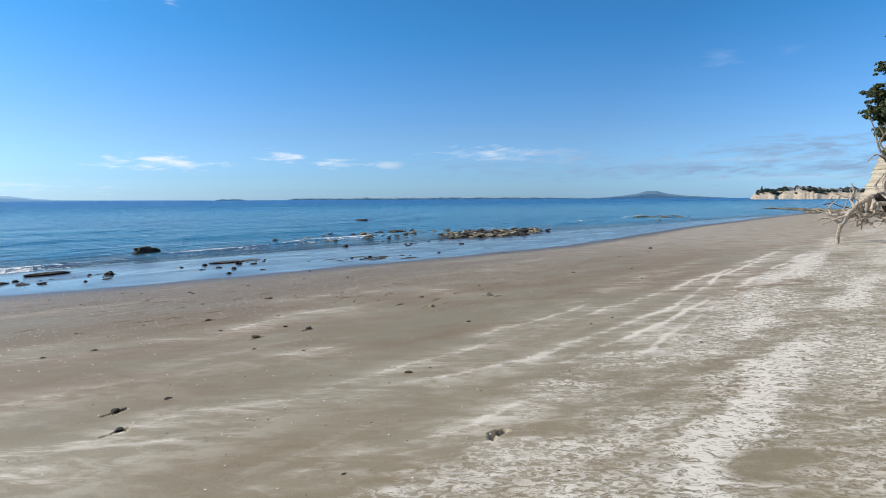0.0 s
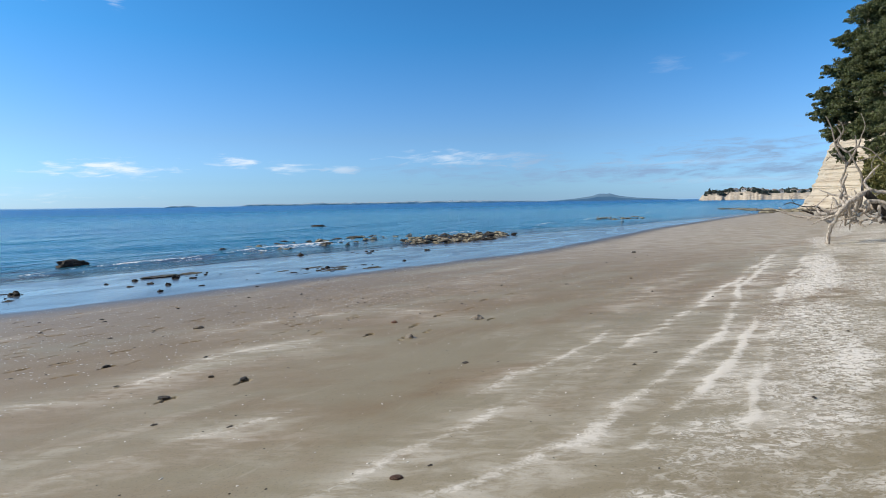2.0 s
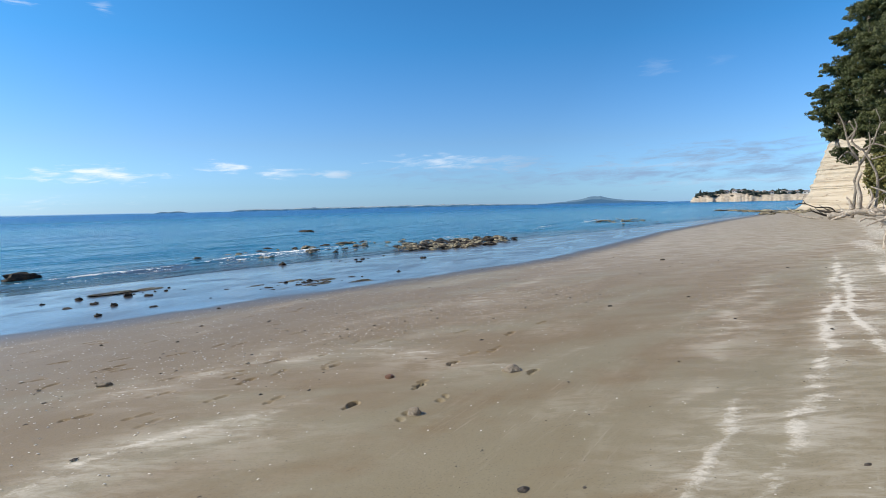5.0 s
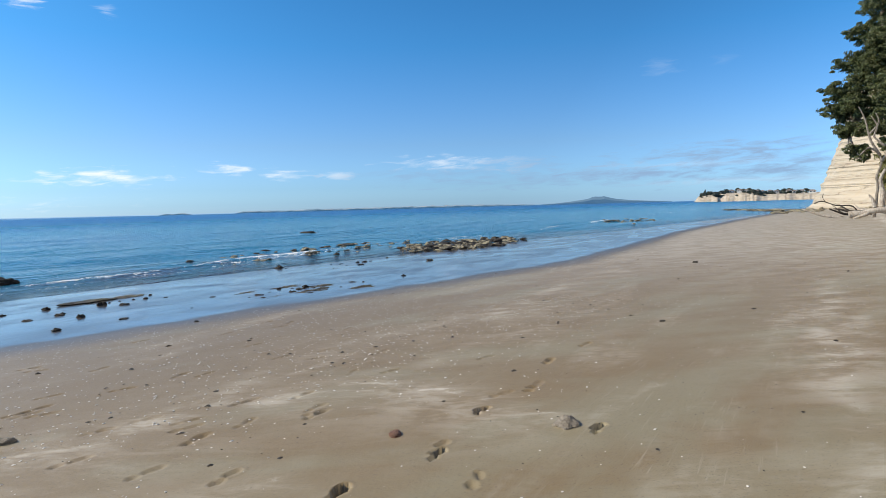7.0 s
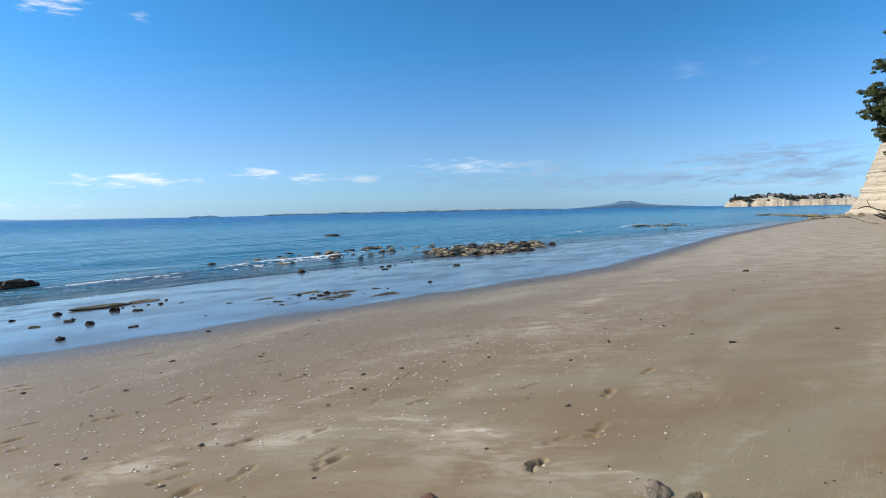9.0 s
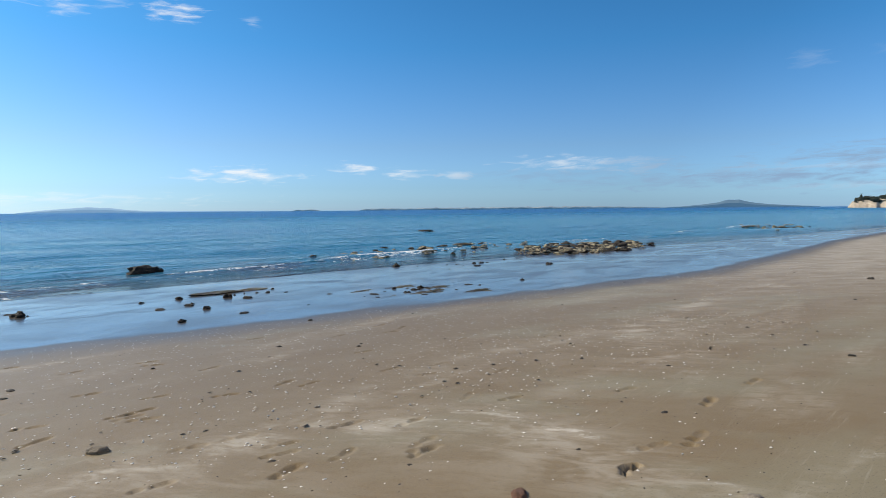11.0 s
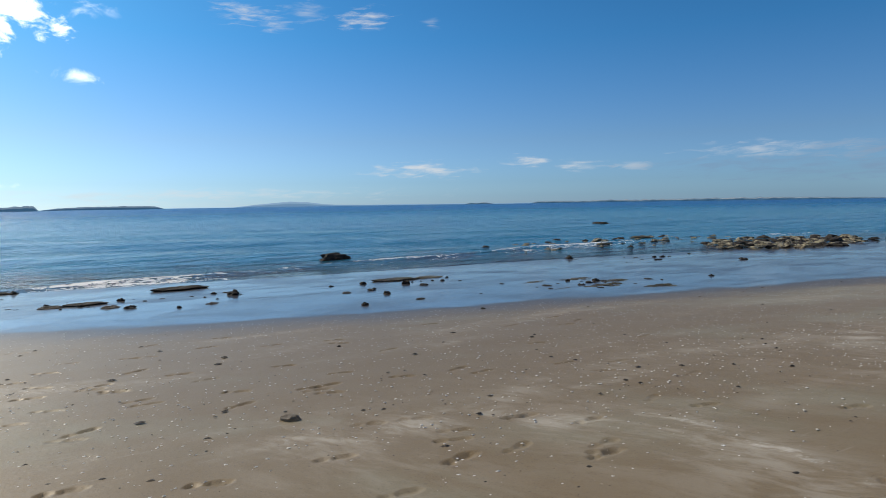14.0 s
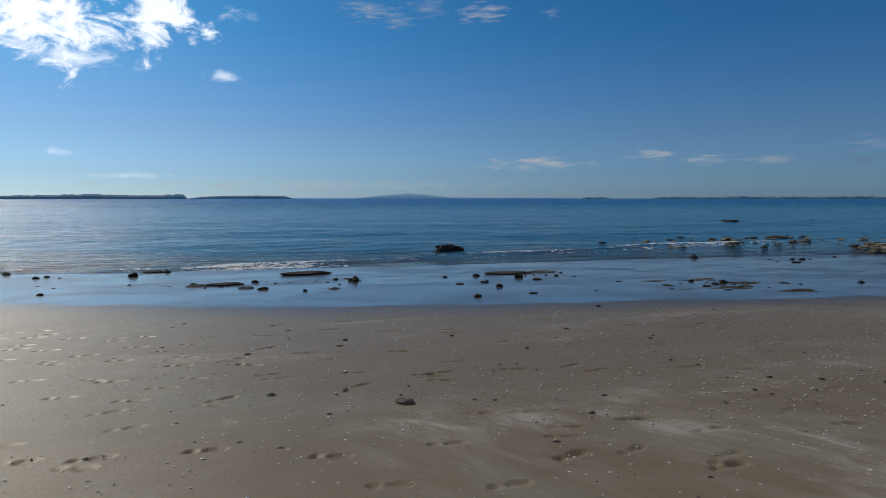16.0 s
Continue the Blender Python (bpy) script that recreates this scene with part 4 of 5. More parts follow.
def build_fallen_tree():
    tree = thing("fallen_dead_tree", "bleached fallen dead tree propped on a bent branch on the sand", "driftwood", (25.3, 4.8, level(25.3, 4.8)))
    trunk = [(28.8, 2.85, -0.25), (27.31, 3.67, 0.37), (26.56, 4.06, 0.75), (26.19, 4.36, 1.2), (25.9, 4.6, 1.56)]
    base = Vector(tree.location)
    # the trunk's shaded side is painted in by its darkened bark
    part("trunk", limb_bm([Vector(p) - base for p in trunk], 0.24, 0.1, 2.0, 12), SHADED_BARK, tree, "thick trunk with bark, darkened in colour for shade")
    limbs(tree, [
        ("branch", 0.075, 0.13, [(25.0, 5.52, -0.26), (25.03, 5.5, 0.25), (25.06, 5.42, 0.52), (25.1, 5.25, 0.85), (25.3, 5.0, 1.2), (25.6, 4.75, 1.45)]),
        ("branch", 0.08, 0.03, [(25.06, 5.42, 0.5), (25.02, 5.7, 0.68), (24.98, 6.0, 0.72), (24.95, 6.15, 0.62)]),
        ("branch", 0.09, 0.04, [(25.45, 5.0, 1.15), (25.35, 5.5, 0.85), (25.3, 5.8, 0.8), (25.28, 6.0, 0.92)]),
        ("branch", 0.07, 0.02, [(25.1, 5.25, 0.8), (24.93, 5.6, 0.68), (24.86, 6.0, 0.48)]),
        ("branch", 0.05, 0.015, [(25.3, 5.8, 0.8), (25.6, 6.0, 1.05), (25.68, 5.92, 1.22), (25.74, 5.65, 1.5)]),
        ("branch", 0.08, 0.03, [(25.6, 5.0, 1.1), (26.0, 5.05, 0.65), (26.05, 4.8, 0.5), (26.07, 4.6, 0.36)]),
        ("branch", 0.1, 0.05, [(25.7, 4.75, 1.4), (26.2, 4.9, 0.95), (26.3, 4.5, 1.0), (26.34, 4.1, 0.88)]),
        ("branch", 0.12, 0.06, [(25.68, 4.75, 1.45), (26.2, 4.5, 1.62), (26.35, 4.1, 1.56), (26.4, 3.5, 1.6)]),
        ("branch", 0.08, 0.02, [(25.7, 4.8, 1.4), (25.95, 5.2, 1.46), (25.95, 5.6, 1.5), (25.89, 6.0, 1.7)]),
        ("branch", 0.1, 0.05, [(25.7, 4.6, 1.2), (25.93, 4.25, 1.23), (26.0, 3.7, 1.1), (26.1, 3.2, 1.2)]),
        ("branch", 0.09, 0.03, [(25.5, 5.1, 1.05), (25.89, 5.35, 1.35), (25.9, 5.28, 1.7), (25.95, 5.4, 2.0)]),
        ("branch", 0.08, 0.02, [(25.7, 4.5, 1.3), (25.8, 4.6, 0.9), (25.6, 4.9, 0.7), (25.5, 5.2, 0.62)]),
        ("branch", 0.07, 0.02, [(25.8, 4.2, 1.1), (26.1, 4.3, 0.7), (26.2, 4.7, 0.6), (26.1, 5.0, 0.45)]),
        ("branch", 0.07, 0.02, [(26.2, 4.5, 1.6), (26.3, 4.7, 1.9), (26.2, 4.5, 2.25), (26.3, 4.3, 2.5)]),
        ("branch", 0.06, 0.02, [(26.0, 4.2, 1.2), (26.2, 3.9, 0.8), (26.4, 3.6, 0.5), (26.4, 3.3, 0.15)]),
        ("branch", 0.05, 0.012, [(25.3, 5.5, 0.82), (25.2, 5.75, 1.0), (25.25, 5.95, 1.2)]),
    ], DEAD_WOOD, 0.78, 0.3)
    rng = random.Random(17)
    twigs = []
    for _ in range(40):
        p = Vector((26.5, rng.uniform(3.4, 5.6), rng.uniform(0.35, 1.2)))
        way = Vector((rng.uniform(-0.5, 0.5), rng.uniform(-0.3, 0.7), rng.uniform(-0.6, 0.5)))
        kink = Vector((rng.uniform(-0.2, 0.2), rng.uniform(-0.25, 0.25), rng.uniform(-0.25, 0.25)))
        twigs.append(("branch", rng.uniform(0.035, 0.07), 0.012, [p, p + way * 0.4 + kink, p + way * 0.8, p + way * 1.1 - kink]))
    limbs(tree, twigs, DEAD_WOOD, 0.8, 0.3)


def build_dead_standing():
    tree = thing("dead_standing_tree", "bare grey-white dead tree with crooked limbs at the cliff foot", "dead tree", (60.6, 9.3, level(60.6, 9.3)))
    limbs(tree, [
        ("trunk", 0.12, 0.06, [(60.8, 9.3, -0.5), (60.7, 9.1, 1.0), (60.6, 9.1, 2.9), (60.5, 9.6, 4.2), (60.3, 10.1, 5.2)]),
        ("limb", 0.075, 0.03, [(60.3, 10.0, 5.1), (60.4, 9.4, 5.5), (60.5, 8.6, 5.2), (60.7, 7.8, 4.3), (60.8, 7.1, 3.7)]),
        ("limb", 0.06, 0.02, [(60.4, 9.4, 5.5), (60.4, 9.2, 6.4), (60.4, 9.0, 7.2), (60.4, 9.3, 8.2)]),
        ("limb", 0.06, 0.02, [(60.5, 9.5, 4.3), (60.6, 8.9, 4.5), (60.6, 8.2, 4.7), (60.7, 7.4, 5.2)]),
        ("limb", 0.06, 0.02, [(60.6, 9.1, 2.6), (60.7, 8.3, 3.2), (60.6, 8.5, 4.0), (60.5, 8.1, 4.9)]),
        ("limb", 0.1, 0.03, [(60.3, 10.1, 5.1), (60.3, 10.8, 5.8), (60.2, 10.6, 6.6), (60.2, 11.0, 7.4)]),
    ], GREY_WOOD)
    tree = thing("dead_standing_tree", "leaning bare dead tree with a forked bleached top", "dead tree", (62.4, 10.8, level(62.4, 10.8)))
    limbs(tree, [
        ("trunk", 0.12, 0.06, [(62.4, 10.9, -0.5), (62.4, 10.7, 2.0), (62.4, 10.8, 2.8), (62.4, 10.5, 3.8), (62.3, 10.6, 4.6)]),
        ("limb", 0.11, 0.03, [(62.3, 10.6, 4.5), (62.2, 11.2, 5.7), (62.0, 11.6, 7.4), (61.8, 12.0, 8.4)]),
        ("limb", 0.12, 0.03, [(62.3, 10.6, 4.5), (61.6, 11.2, 5.1), (61.2, 11.8, 4.5)]),
        ("limb", 0.13, 0.03, [(62.35, 10.5, 4.0), (62.3, 9.8, 5.4), (62.2, 9.9, 6.6)]),
        ("limb", 0.09, 0.02, [(62.1, 11.3, 6.2), (62.0, 10.7, 7.0), (62.0, 10.9, 7.8)]),
    ], GREY_WOOD)


def build_logs():
    log = thing("driftwood_log", "thick bleached driftwood log with root stubs lying on the sand", "driftwood", (59.7, 11.2, level(59.7, 11.2)))
    limbs(log, [
        ("trunk", 0.26, 0.17, [(59.5, 12.2, -0.12), (59.7, 11.4, -0.05), (59.8, 10.4, 0.2), (60.0, 8.8, 0.3), (60.2, 6.5, 0.4)]),
        ("root", 0.2, 0.06, [(59.7, 11.0, 0.0), (59.5, 11.3, -0.2), (59.4, 11.9, -0.42)]),
        ("root", 0.2, 0.06, [(59.8, 10.6, 0.4), (59.8, 10.7, 0.9), (59.8, 11.0, 1.4)]),
        ("branch", 0.22, 0.08, [(59.9, 10.2, 0.3), (59.9, 10.1, 1.4), (59.8, 10.3, 2.5), (59.7, 10.0, 3.3)]),
        ("branch", 0.15, 0.04, [(59.9, 9.6, 0.5), (59.8, 9.3, 1.3), (59.9, 9.5, 2.0)]),
    ], DEAD_WOOD)
    log = thing("driftwood_branch", "long curved dark driftwood branch at the foot of the cliff", "driftwood", (60.5, 13.0, level(60.5, 13.0)))
    limbs(log, [
        ("branch", 0.06, 0.035, [(60.9, 11.6, -0.45), (60.7, 12.1, 0.5), (60.5, 13.2, 0.6), (60.4, 14.1, 0.95), (60.3, 14.7, 0.8)]),
        ("twig", 0.03, 0.012, [(60.4, 13.9, 0.88), (60.3, 14.1, 1.3), (60.3, 14.0, 1.6)]),
    ], SHADED_BARK)
    rng = random.Random(3)
    for i in range(9):
        x, y = 64 + rng.uniform(0, 26), 11.5 + rng.uniform(-1, 4)
        z, a, half = level(x, y), rng.uniform(1.0, 2.4), rng.uniform(0.7, 1.8)
        one = thing("driftwood_branch", "grey driftwood branch washed up near the cliff", "driftwood", (x, y, z), "washed-up branches")
        dx, dy = half * math.cos(a), half * math.sin(a)
        limbs(one, [("branch", 0.14, 0.05, [(x - dx, y - dy, z + 0.06), (x, y, z + 0.25), (x + dx, y + dy, z + rng.uniform(0.2, 0.9))]),
                    ("twig", 0.06, 0.02, [(x, y, z + 0.22), (x + dx * 0.3, y + dy * 0.5, z + 0.7), (x + dx * 0.2, y + dy * 0.9, z + 1.1)])], DEAD_WOOD if i % 3 else SHADED_BARK)


build_fallen_tree()
build_dead_standing()
build_logs()


# ---- the sandstone cliff with its trees ----
CLIFF_LINE = [(-300, -60), (-80, -34), (0, -24), (45, -17), (80, -8), (104, 2), (120, 13.3), (130, 21.8), (136, 27.8), (146, 30), (170, 24), (210, 30), (260, 40), (330, 40), (420, 20)]


def build_cliff():
    line = np.array(CLIFF_LINE, float)
    run = np.concatenate([[0], np.cumsum(np.hypot(*np.diff(line, axis=0).T))])
    s_near = run[5] - 10
    s = np.unique(np.concatenate([np.linspace(0, s_near, 70), np.linspace(s_near, run[9], 170), np.linspace(run[9], run[-1], 70)]))
    bx, by = np.interp(s, run, line[:, 0]), np.interp(s, run, line[:, 1])
    k = np.ones(9) / 9
    for _ in range(2):
        bx[4:-4], by[4:-4] = np.convolve(bx, k, "valid"), np.convolve(by, k, "valid")
    tx, ty = np.gradient(bx), np.gradient(by)
    n = np.hypot(tx, ty)
    nx, ny = ty / n, -tx / n                      # inland
    h = np.concatenate([np.linspace(-1.2, 21, 150), [21.5, 22.5, 23.5, 24.0]])
    rng = np.random.RandomState(9)
    beds = np.cumsum(rng.normal(0, 1, 400))
    beds = (beds - np.convolve(beds, np.ones(25) / 25, "same"))
    step = np.interp(h * 9, np.arange(400), beds) * 0.07
    step += 0.07 * ((h / 1.9 + 0.25 * np.sin(h)) % 1.0 < 0.12)
    setback = np.interp(h, [-2, 0, 14, 21], [-0.8, 0, 5.4, 7.6]) + step
    setback[-4:] += np.array([2.0, 8.0, 25.0, 120.0])
    verts = np.zeros((len(h), len(s), 3))
    for j, z in enumerate(h):
        dip = 0.02 * (s - run[7])
        bulge = 0.9 * wobble(s, z * 0.7 + 0 * s, 41, 0.22) + 0.35 * wobble(s, z + 0 * s, 42, 0.9) + 0.16 * wobble(s, (z + dip) * 3, 43, 1.8, 9)
        off = setback[j] + bulge - 1.6 * np.exp(-max(z + 1, 0) / 1.2) * (0.6 + 0.4 * np.sin(s * 0.9))
        verts[j, :, 0], verts[j, :, 1], verts[j, :, 2] = bx + nx * off, by + ny * off, z + 0.12 * np.sin(s * 0.11)
    ob = mesh_object("cliff", verts.reshape(-1, 3), grid_faces(len(s), len(h))[:, ::-1], CLIFF, smooth_faces=False)
    tagged(ob, "cream sandstone cliff with layered horizontal beds", "cliff", kind="structure")


def leaf_cloud(blobs, size, per, seed, flat=0.75, hang=0.0, tight=1.0):
    """Leaves as small tilted quads on the domes of many tufts, set round the given ellipsoids (x, y, z, r)."""
    rng = np.random.RandomState(seed)
    spots, normals = [], []
    for x, y, z, r in blobs:
        n = max(int(13 * r * r * tight), 10)
        c = rng.normal(0, 1, (n, 3))
        c[:, 2] += 0.25
        c /= np.linalg.norm(c, axis=1)[:, None]
        c *= (rng.uniform(0.25, 1.0, n) ** 0.5)[:, None] * r * (1 + 0.14 * rng.normal(0, 1, n))[:, None]
        c[:, 2] *= flat
        tuft = rng.uniform(0.32, 0.66, n) * (0.6 + 0.22 * r)
        d = rng.normal(0, 1, (n, per, 3))
        d[:, :, 2] = np.abs(d[:, :, 2]) - 0.5
        d /= np.linalg.norm(d, axis=2)[:, :, None]
        p = d * tuft[:, None, None] * rng.uniform(0.6, 1.08, (n, per, 1)) * (1, 1, 0.7)
        p[:, :, 2] -= hang * rng.uniform(0, 1, (n, per)) ** 2 * tuft[:, None] * 1.6
        spots.append((c[:, None] + p).reshape(-1, 3) + (x, y, z))
        normals.append(d.reshape(-1, 3))
    p, out = np.concatenate(spots), np.concatenate(normals)
    m = len(p)
    out = out + 0.55 * rng.normal(0, 1, (m, 3))
    a = np.cross(out, rng.normal(0, 1, (m, 3)))
    a /= np.linalg.norm(a, axis=1)[:, None]
    b = np.cross(out, a)
    b /= np.linalg.norm(b, axis=1)[:, None]
    s = size * rng.uniform(0.5, 1.15, m)[:, None]
    quad = np.stack([p - a * s - b * s * 0.2, p + b * s * 0.55, p + a * s + b * s * 0.1, p - b * s * 0.5], 1)
    return quad.reshape(-1, 3), np.arange(m * 4).reshape(-1, 4)


def crown(name, blobs, size, per, seed, mat, parent, **kw):
    verts, faces = leaf_cloud(blobs, size, per, seed, **kw)
    return mesh_object(name, verts - np.array(parent.location), faces, mat, parent, smooth_faces=False)


def build_cliff_trees():
    groups = [
        ("tall dark-green coastal tree spreading from the cliff top", (121.5, 15.5, 17.0),
         [(117.2, 16.1, 29.6, 2.9), (115.5, 13.6, 30.4, 3.5), (118.6, 18.6, 26.6, 2.4), (116.1, 14.9, 24.0, 3.5), (119.2, 20.1, 22.4, 2.2), (117.3, 17.0, 20.0, 3.0), (115.5, 13.0, 35.0, 3.6), (120.3, 17.5, 22.5, 2.9), (119.6, 15.5, 26.5, 3.2), (118.0, 13.5, 21.0, 3.4)]),
        ("dark-green coastal tree overhanging the cliff face", (124.0, 20.0, 13.5),
         [(120.2, 22.4, 18.3, 2.2), (120.2, 22.9, 15.4, 1.7), (118.5, 19.5, 15.6, 2.2), (119.1, 20.9, 12.1, 1.6), (117.4, 17.9, 11.3, 1.9), (118.4, 20.0, 8.8, 1.0), (117.5, 18.4, 7.2, 0.8), (121.2, 20.4, 17.2, 2.4), (120.4, 18.0, 15.4, 2.5), (119.6, 17.2, 12.6, 2.0), (119.4, 19.0, 18.8, 2.2)]),
        ("dense dark-green coastal tree leaning over the beach", (116.5, 10.5, 6.0),
         # last four clumps lie mostly out of view, added to close the crown's shade
         [(114.9, 13.6, 17.9, 3.5), (115.6, 15.0, 12.4, 2.8), (113.7, 12.6, 8.6, 2.4), (116.6, 13.4, 15.4, 2.8), (116.2, 14.2, 9.0, 2.0), (109.3, 10.0, 24.4, 4.6), (109.2, 9.4, 13.2, 4.6), (107.0, 8.0, 30.0, 4.6), (106.5, 7.0, 19.0, 5.0)]),
    ]
    for i, (label, root, blobs) in enumerate(groups):
        tree = thing("coastal_tree", label, "tree", root, "trees on the cliff")
        rng = random.Random(50 + i)
        rows = []
        top = blobs[0]
        rows.append(("trunk", 0.55, 0.25, [root, tuple(Vector(root).lerp(Vector(top[:3]), 0.5) + Vector((0, 0, 0.8))), top[:3]]))
        for x, y, z, r in blobs[1:]:
            mid = Vector(root).lerp(Vector((x, y, z)), 0.5) + Vector((rng.uniform(-1, 1), rng.uniform(-1, 1), rng.uniform(0, 1.5)))
            rows.append(("limb", 0.26, 0.07, [root, tuple(mid), (x, y, z)]))
            for _ in range(2):
                tip = (x + rng.uniform(-r, r) * 0.7, y + rng.uniform(-r, r) * 0.7, z + rng.uniform(-0.5, 0.8) * r)
                rows.append(("limb", 0.1, 0.03, [tuple(mid), tuple((mid + Vector((x, y, z))) / 2), tip]))
        limbs(tree, rows, DEAD_WOOD)
        crown("crown", blobs, 0.15, 110, 60 + i, LEAF, tree)
    bush = thing("cliff_shrub", "yellow-green flax and grass tuft growing at the cliff foot", "shrub", (111.5, 13.2, 0.5), "shrubs on the cliff")
    crown("leaves", [(110.5, 13.4, 4.6, 2.3), (110.0, 12.6, 2.2, 2.2), (112.5, 14.0, 6.6, 1.6)], 0.22, 80, 71, FLAX, bush, hang=0.8)
    bush = thing("cliff_shrub", "dark hanging shrub on a ledge of the cliff", "shrub", (121.0, 19.0, 8.0), "shrubs on the cliff")
    crown("leaves", [(119.4, 18.6, 8.4, 1.5), (120.3, 20.2, 12.0, 1.5), (121.0, 21.6, 14.4, 1.3)], 0.28, 40, 72, LEAF, bush, hang=0.8)


def build_shelf():
    """Low rock shelf and fallen blocks at the foot of the cliff."""
    rng = random.Random(8)
    for i in range(120):
        u = rng.random()
        x, y = 100 + 48 * u + rng.uniform(-4, 4), 24.5 + 22 * u * u + rng.uniform(-3.5, 2.5)
        set_stone("shelf_rock", rng.choice(SLABS + REEF[:4]), x, y, rng.uniform(0.4, 1.2), "flat brown rock of the shelf below the cliff", "rock", "shelf rocks", long=rng.uniform(1.2, 2.4), sink=0.05, rng=rng)
    for i in range(26):
        u = rng.random()
        x, y = 112 + 22 * u, 10.5 + 19 * u + rng.uniform(-2, 3)
        set_stone("fallen_block", rng.choice(REEF), x, y, rng.uniform(0.5, 1.4), "fallen sandstone block at the cliff foot", "rock", "fallen blocks", rng=rng)


build_cliff()
build_cliff_trees()
build_shelf()


# ---- the headland with houses, and the far shores ----
def polar(az, dist, z=0.0):
    return (dist * math.sin(radians(az)), dist * math.cos(radians(az)), z)


def ridge(name, mat, dist, rows, thick, label, seed, rough=0.15, kind="structure"):
    """A far island or coast: a solid ridge along azimuths with given heights in metres."""
    az = np.linspace(rows[0][0], rows[-1][0], max(40, int((rows[-1][0] - rows[0][0]) * 14)))
    top = np.interp(az, [r[0] for r in rows], [r[1] for r in rows])
    rng = np.random.RandomState(seed)
    jag = np.convolve(rng.normal(0, 1, len(az) + 4), np.ones(5) / 5, "valid")
    top = np.maximum(top * (1 + rough * jag), 0.3)
    verts = []
    for depth, share in ((0, -0.15), (0, 0.55), (0.12, 0.85), (0.4, 1.0), (0.75, 0.7), (1.0, -0.15)):
        d = dist + thick * depth
        verts.append(np.stack([d * np.sin(np.radians(az)), d * np.cos(np.radians(az)), SEA + np.where(share > 0, top * share, -2.0)], -1))
    ob = mesh_object(name, np.concatenate(verts), grid_faces(len(az), 6), mat, smooth_faces=False)
    return tagged(ob, label, "distant land", kind=kind)


# these ridges get their haze from their materials' painted tint and glow
ridge("backdrop", HAZE, 4000, [(56.5, 2), (58.5, 8), (60.0, 17), (61.3, 29), (61.8, 36), (62.2, 46), (62.5, 49), (62.9, 47), (63.3, 50), (63.6, 42), (64.3, 31), (65.5, 19), (67.3, 10), (69.2, 3)], 500, "volcanic island in painted blue haze, with a low central cone on the horizon", 1, 0.03)
ridge("backdrop", SHORE_HAZE, 3600, [(28.6, 1), (29.0, 10), (30.5, 13), (33, 10), (36, 14), (40, 12), (44, 15), (48, 16), (51, 15), (52.6, 11), (56, 7), (57.5, 2)], 300, "low far shore with pale cliffs on the horizon", 2, 0.2)
ridge("backdrop", SHORE_HAZE, 3400, [(22.3, 1), (22.8, 9), (23.4, 6), (24.0, 10), (24.6, 8), (25.0, 1)], 150, "small low island on the horizon", 3, 0.1)
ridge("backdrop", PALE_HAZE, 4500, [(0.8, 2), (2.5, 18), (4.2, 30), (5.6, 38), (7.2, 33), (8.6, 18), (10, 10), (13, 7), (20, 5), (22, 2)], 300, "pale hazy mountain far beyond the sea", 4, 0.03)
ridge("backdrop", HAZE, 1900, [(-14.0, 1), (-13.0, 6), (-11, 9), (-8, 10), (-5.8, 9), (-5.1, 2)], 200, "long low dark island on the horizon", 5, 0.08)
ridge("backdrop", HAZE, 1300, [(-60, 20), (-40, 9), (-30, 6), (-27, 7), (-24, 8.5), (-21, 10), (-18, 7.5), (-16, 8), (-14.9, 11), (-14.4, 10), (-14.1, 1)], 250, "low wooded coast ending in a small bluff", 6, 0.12)


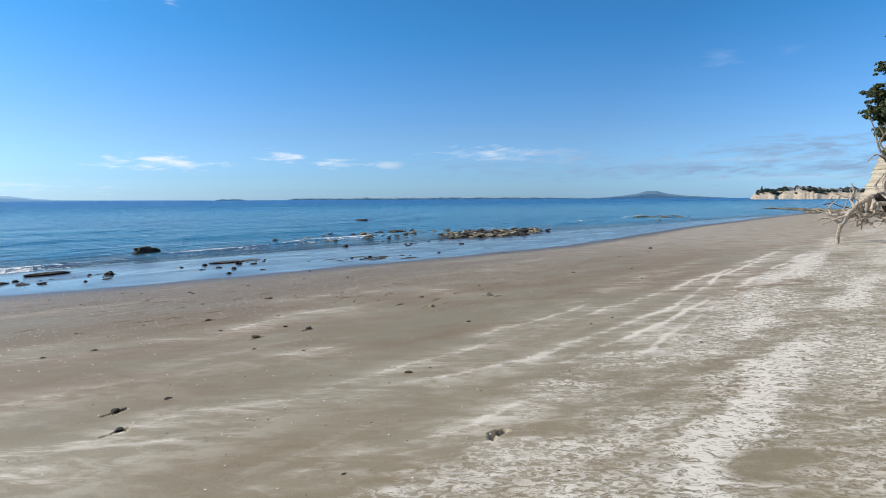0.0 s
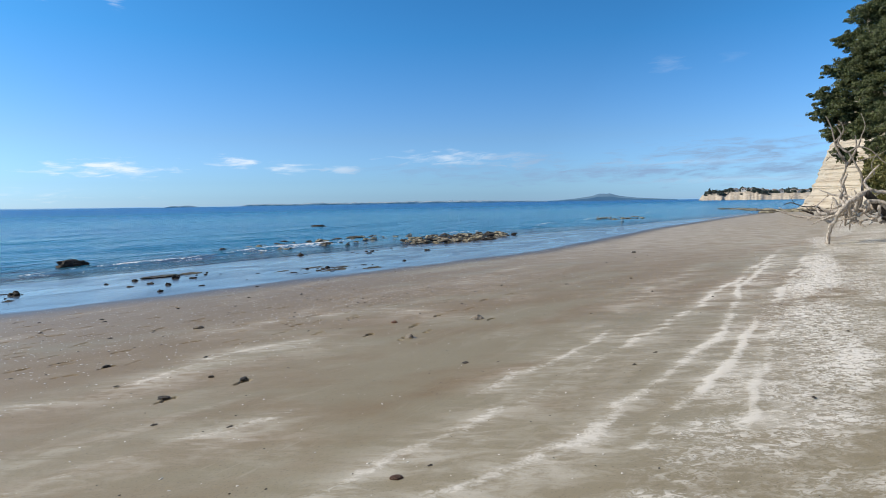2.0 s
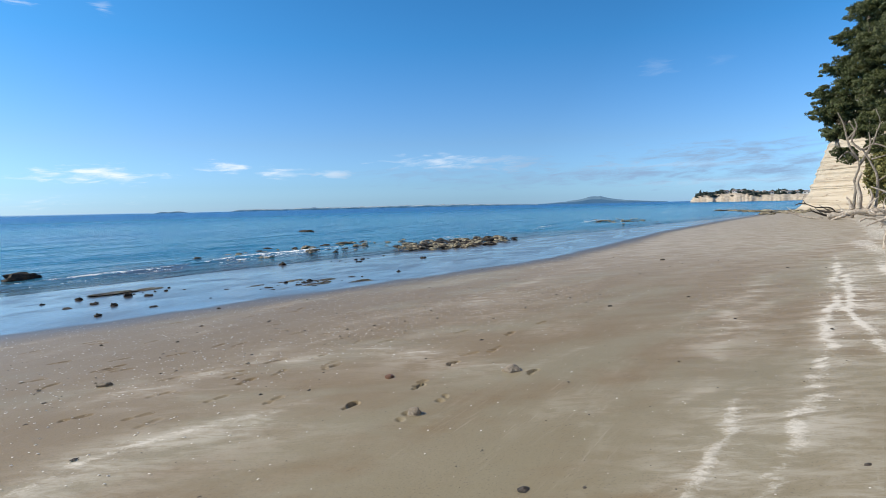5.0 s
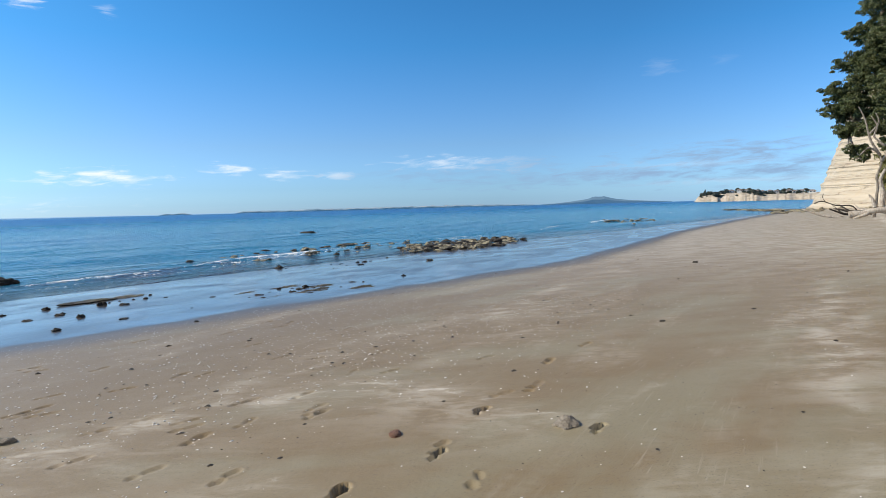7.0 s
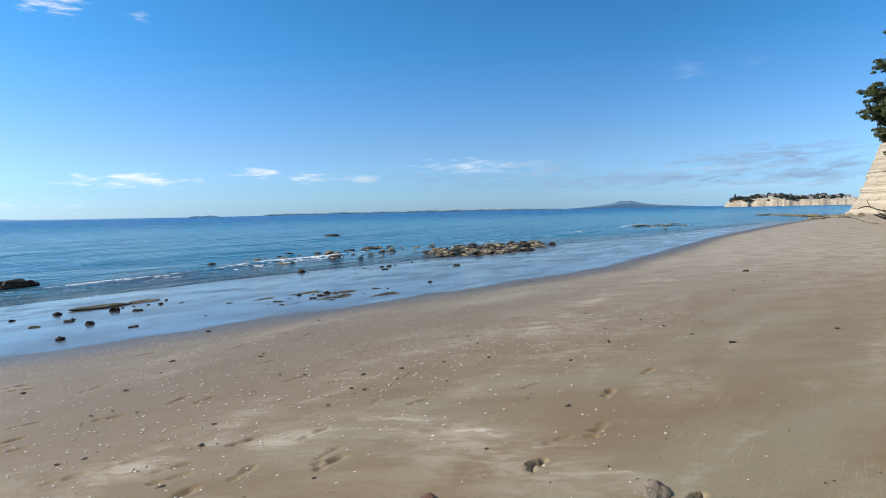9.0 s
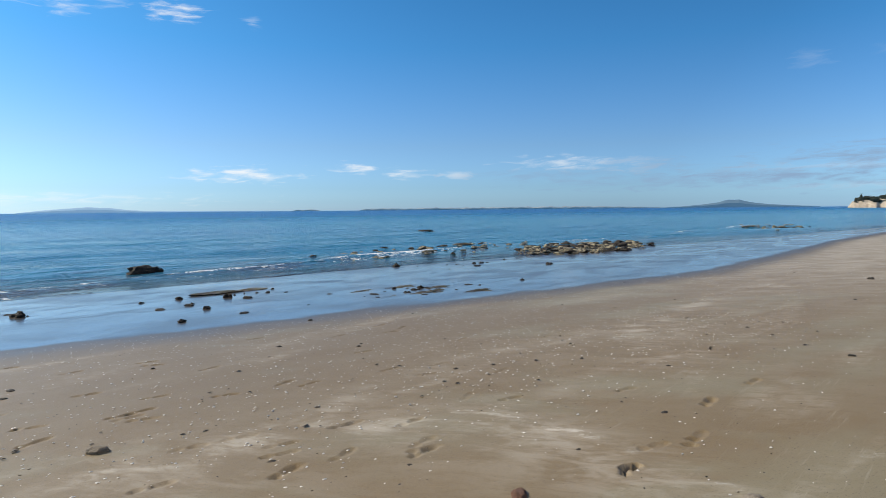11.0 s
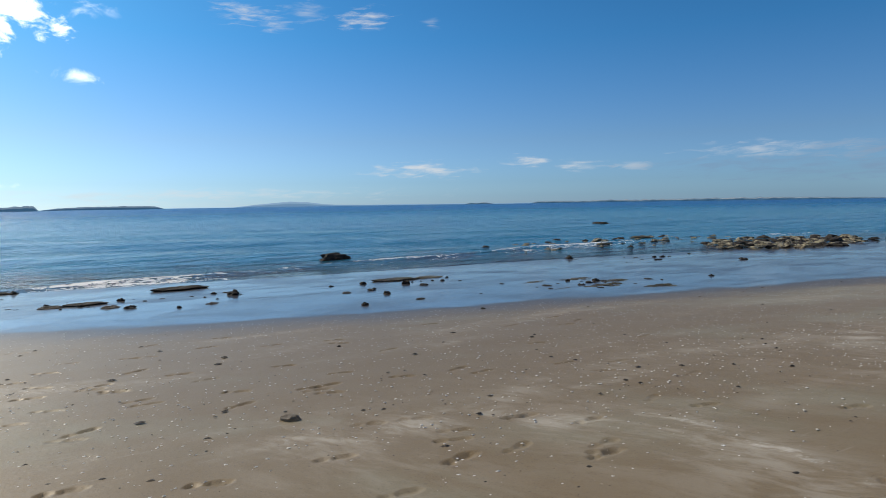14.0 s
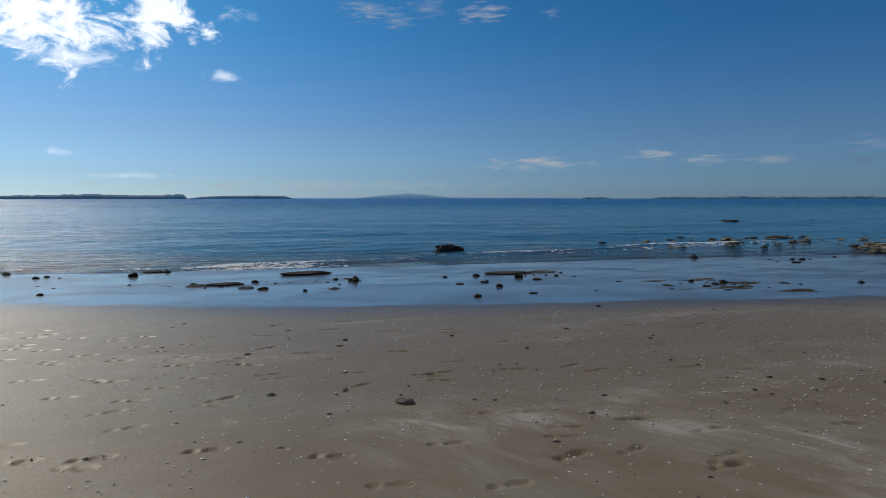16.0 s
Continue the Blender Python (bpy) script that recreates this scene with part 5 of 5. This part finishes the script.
def build_headland():
    dist = 900
    az = np.linspace(70.9, 84, 170)
    rng = np.random.RandomState(12)
    wob = np.convolve(rng.normal(0, 1, 190), np.ones(21) / 21, "valid")
    edge = dist + 14 * np.convolve(rng.normal(0, 1, 190), np.ones(21) / 21, "valid") - 4 * (az - 71)
    top = np.interp(az, [70.9, 71.2, 71.8, 73, 75, 77, 79, 84], [0.5, 6, 9, 10.5, 10, 9.0, 7.5, 7]) + 2.2 * wob
    verts = []
    for depth, share in ((0, -0.2), (2, 0.1), (7, 0.5), (12, 0.8), (18, 1.0), (60, 1.3), (160, 1.0)):
        d = edge + depth + (0.5 * np.convolve(rng.normal(0, 1, 180), np.ones(11) / 11, "valid") if 0 < depth < 19 else 0)
        verts.append(np.stack([d * np.sin(np.radians(az)), d * np.cos(np.radians(az)), SEA + top * share], -1))
    ob = mesh_object("headland", np.concatenate(verts), grid_faces(len(az), 7), HEAD_CLIFF, smooth_faces=True)
    tagged(ob, "distant headland with pale eroded cliffs", "headland", kind="structure")
    grove = random.Random(21)
    for i in range(120):
        a = 71.3 + 8.6 * grove.random() ** 1.15
        k = int((a - 70.9) / 13.1 * 169)
        d = edge[k] + grove.uniform(9, 70)
        x, y, _ = polar(a, d)
        z = SEA + top[k] * float(np.interp(d - edge[k], [7, 12, 18, 60], [0.5, 0.8, 1.0, 1.3]))
        r = grove.uniform(0.7, 2.0) + 1.4 * (grove.random() < 0.25)
        tree = thing("headland_tree", "dark-green tree on top of the distant headland", "tree", (x, y, z), "trees on the headland")
        part("trunk", limb_bm([(0, 0, -0.4), (0.2, 0.1, 0.3), (0, 0, r)], 0.3, 0.15, i, 5), SHADED_BARK, tree)
        crown("crown", [(x, y, z + r * 0.8, r), (x + r * 0.6, y - r, z + r * 0.5, r * 0.7)], 0.5, 14, 200 + i, HAZED_LEAF, tree)
    pine = thing("headland_tree", "tall pointed pine on the tip of the headland", "tree", (*polar(71.75, 912)[:2], SEA + 9.0), "trees on the headland")
    part("trunk", limb_bm([(0, 0, -0.6), (0, 0, 4), (0, 0, 8.5)], 0.35, 0.08, 3, 6), SHADED_BARK, pine)
    px, py, pz = pine.location
    crown("crown", [(px, py, pz + 2 + 1.5 * k, 2.6 - 0.5 * k) for k in range(5)], 0.45, 16, 321, HAZED_LEAF, pine, flat=0.5)
    for i in range(13):
        a = 73.8 + 6.2 * (i + grove.random() * 0.6) / 13
        k = int((a - 70.9) / 13.1 * 169)
        x, y, _ = polar(a, edge[k] + grove.uniform(30, 60))
        z = SEA + top[k] * 1.22
        w, d, h = grove.uniform(4.5, 8), grove.uniform(4, 5), grove.uniform(1.8, 2.8)
        house = thing("house", "white house with a low roof on the distant headland", "house", (x, y, z), "houses on the headland")
        house.rotation_euler = (0, 0, radians(-a + grove.uniform(-20, 20)))
        bm = bmesh.new()
        bmesh.ops.create_cube(bm, size=1)
        bmesh.ops.scale(bm, vec=(w, d, h + 1.5), verts=bm.verts)
        bmesh.ops.translate(bm, vec=(0, 0, h / 2 - 0.75), verts=bm.verts)
        wall = part("wall", bm, HOUSE_WALL, house, smooth_faces=False)
        bm = bmesh.new()
        v = [bm.verts.new(c) for c in ((-w / 2 - 0.4, -d / 2 - 0.4, h), (w / 2 + 0.4, -d / 2 - 0.4, h), (w / 2 + 0.4, d / 2 + 0.4, h), (-w / 2 - 0.4, d / 2 + 0.4, h), (-w / 2 + 1.5, 0, h + 1.6), (w / 2 - 1.5, 0, h + 1.6))]
        for f in ((0, 1, 5, 4), (1, 2, 5), (2, 3, 4, 5), (3, 0, 4), (3, 2, 1, 0)):
            bm.faces.new([v[q] for q in f])
        part("roof", bm, HOUSE_ROOF, house, smooth_faces=False)
        for q in range(2):
            bm = bmesh.new()
            bmesh.ops.create_cube(bm, size=1)
            bmesh.ops.scale(bm, vec=(w * 0.25, 0.1, h * 0.45), verts=bm.verts)
            bmesh.ops.translate(bm, vec=((q - 0.5) * w * 0.5, -d / 2 - 0.03, h * 0.55), verts=bm.verts)
            part("window", bm, GLASS, house, smooth_faces=False)


build_headland()
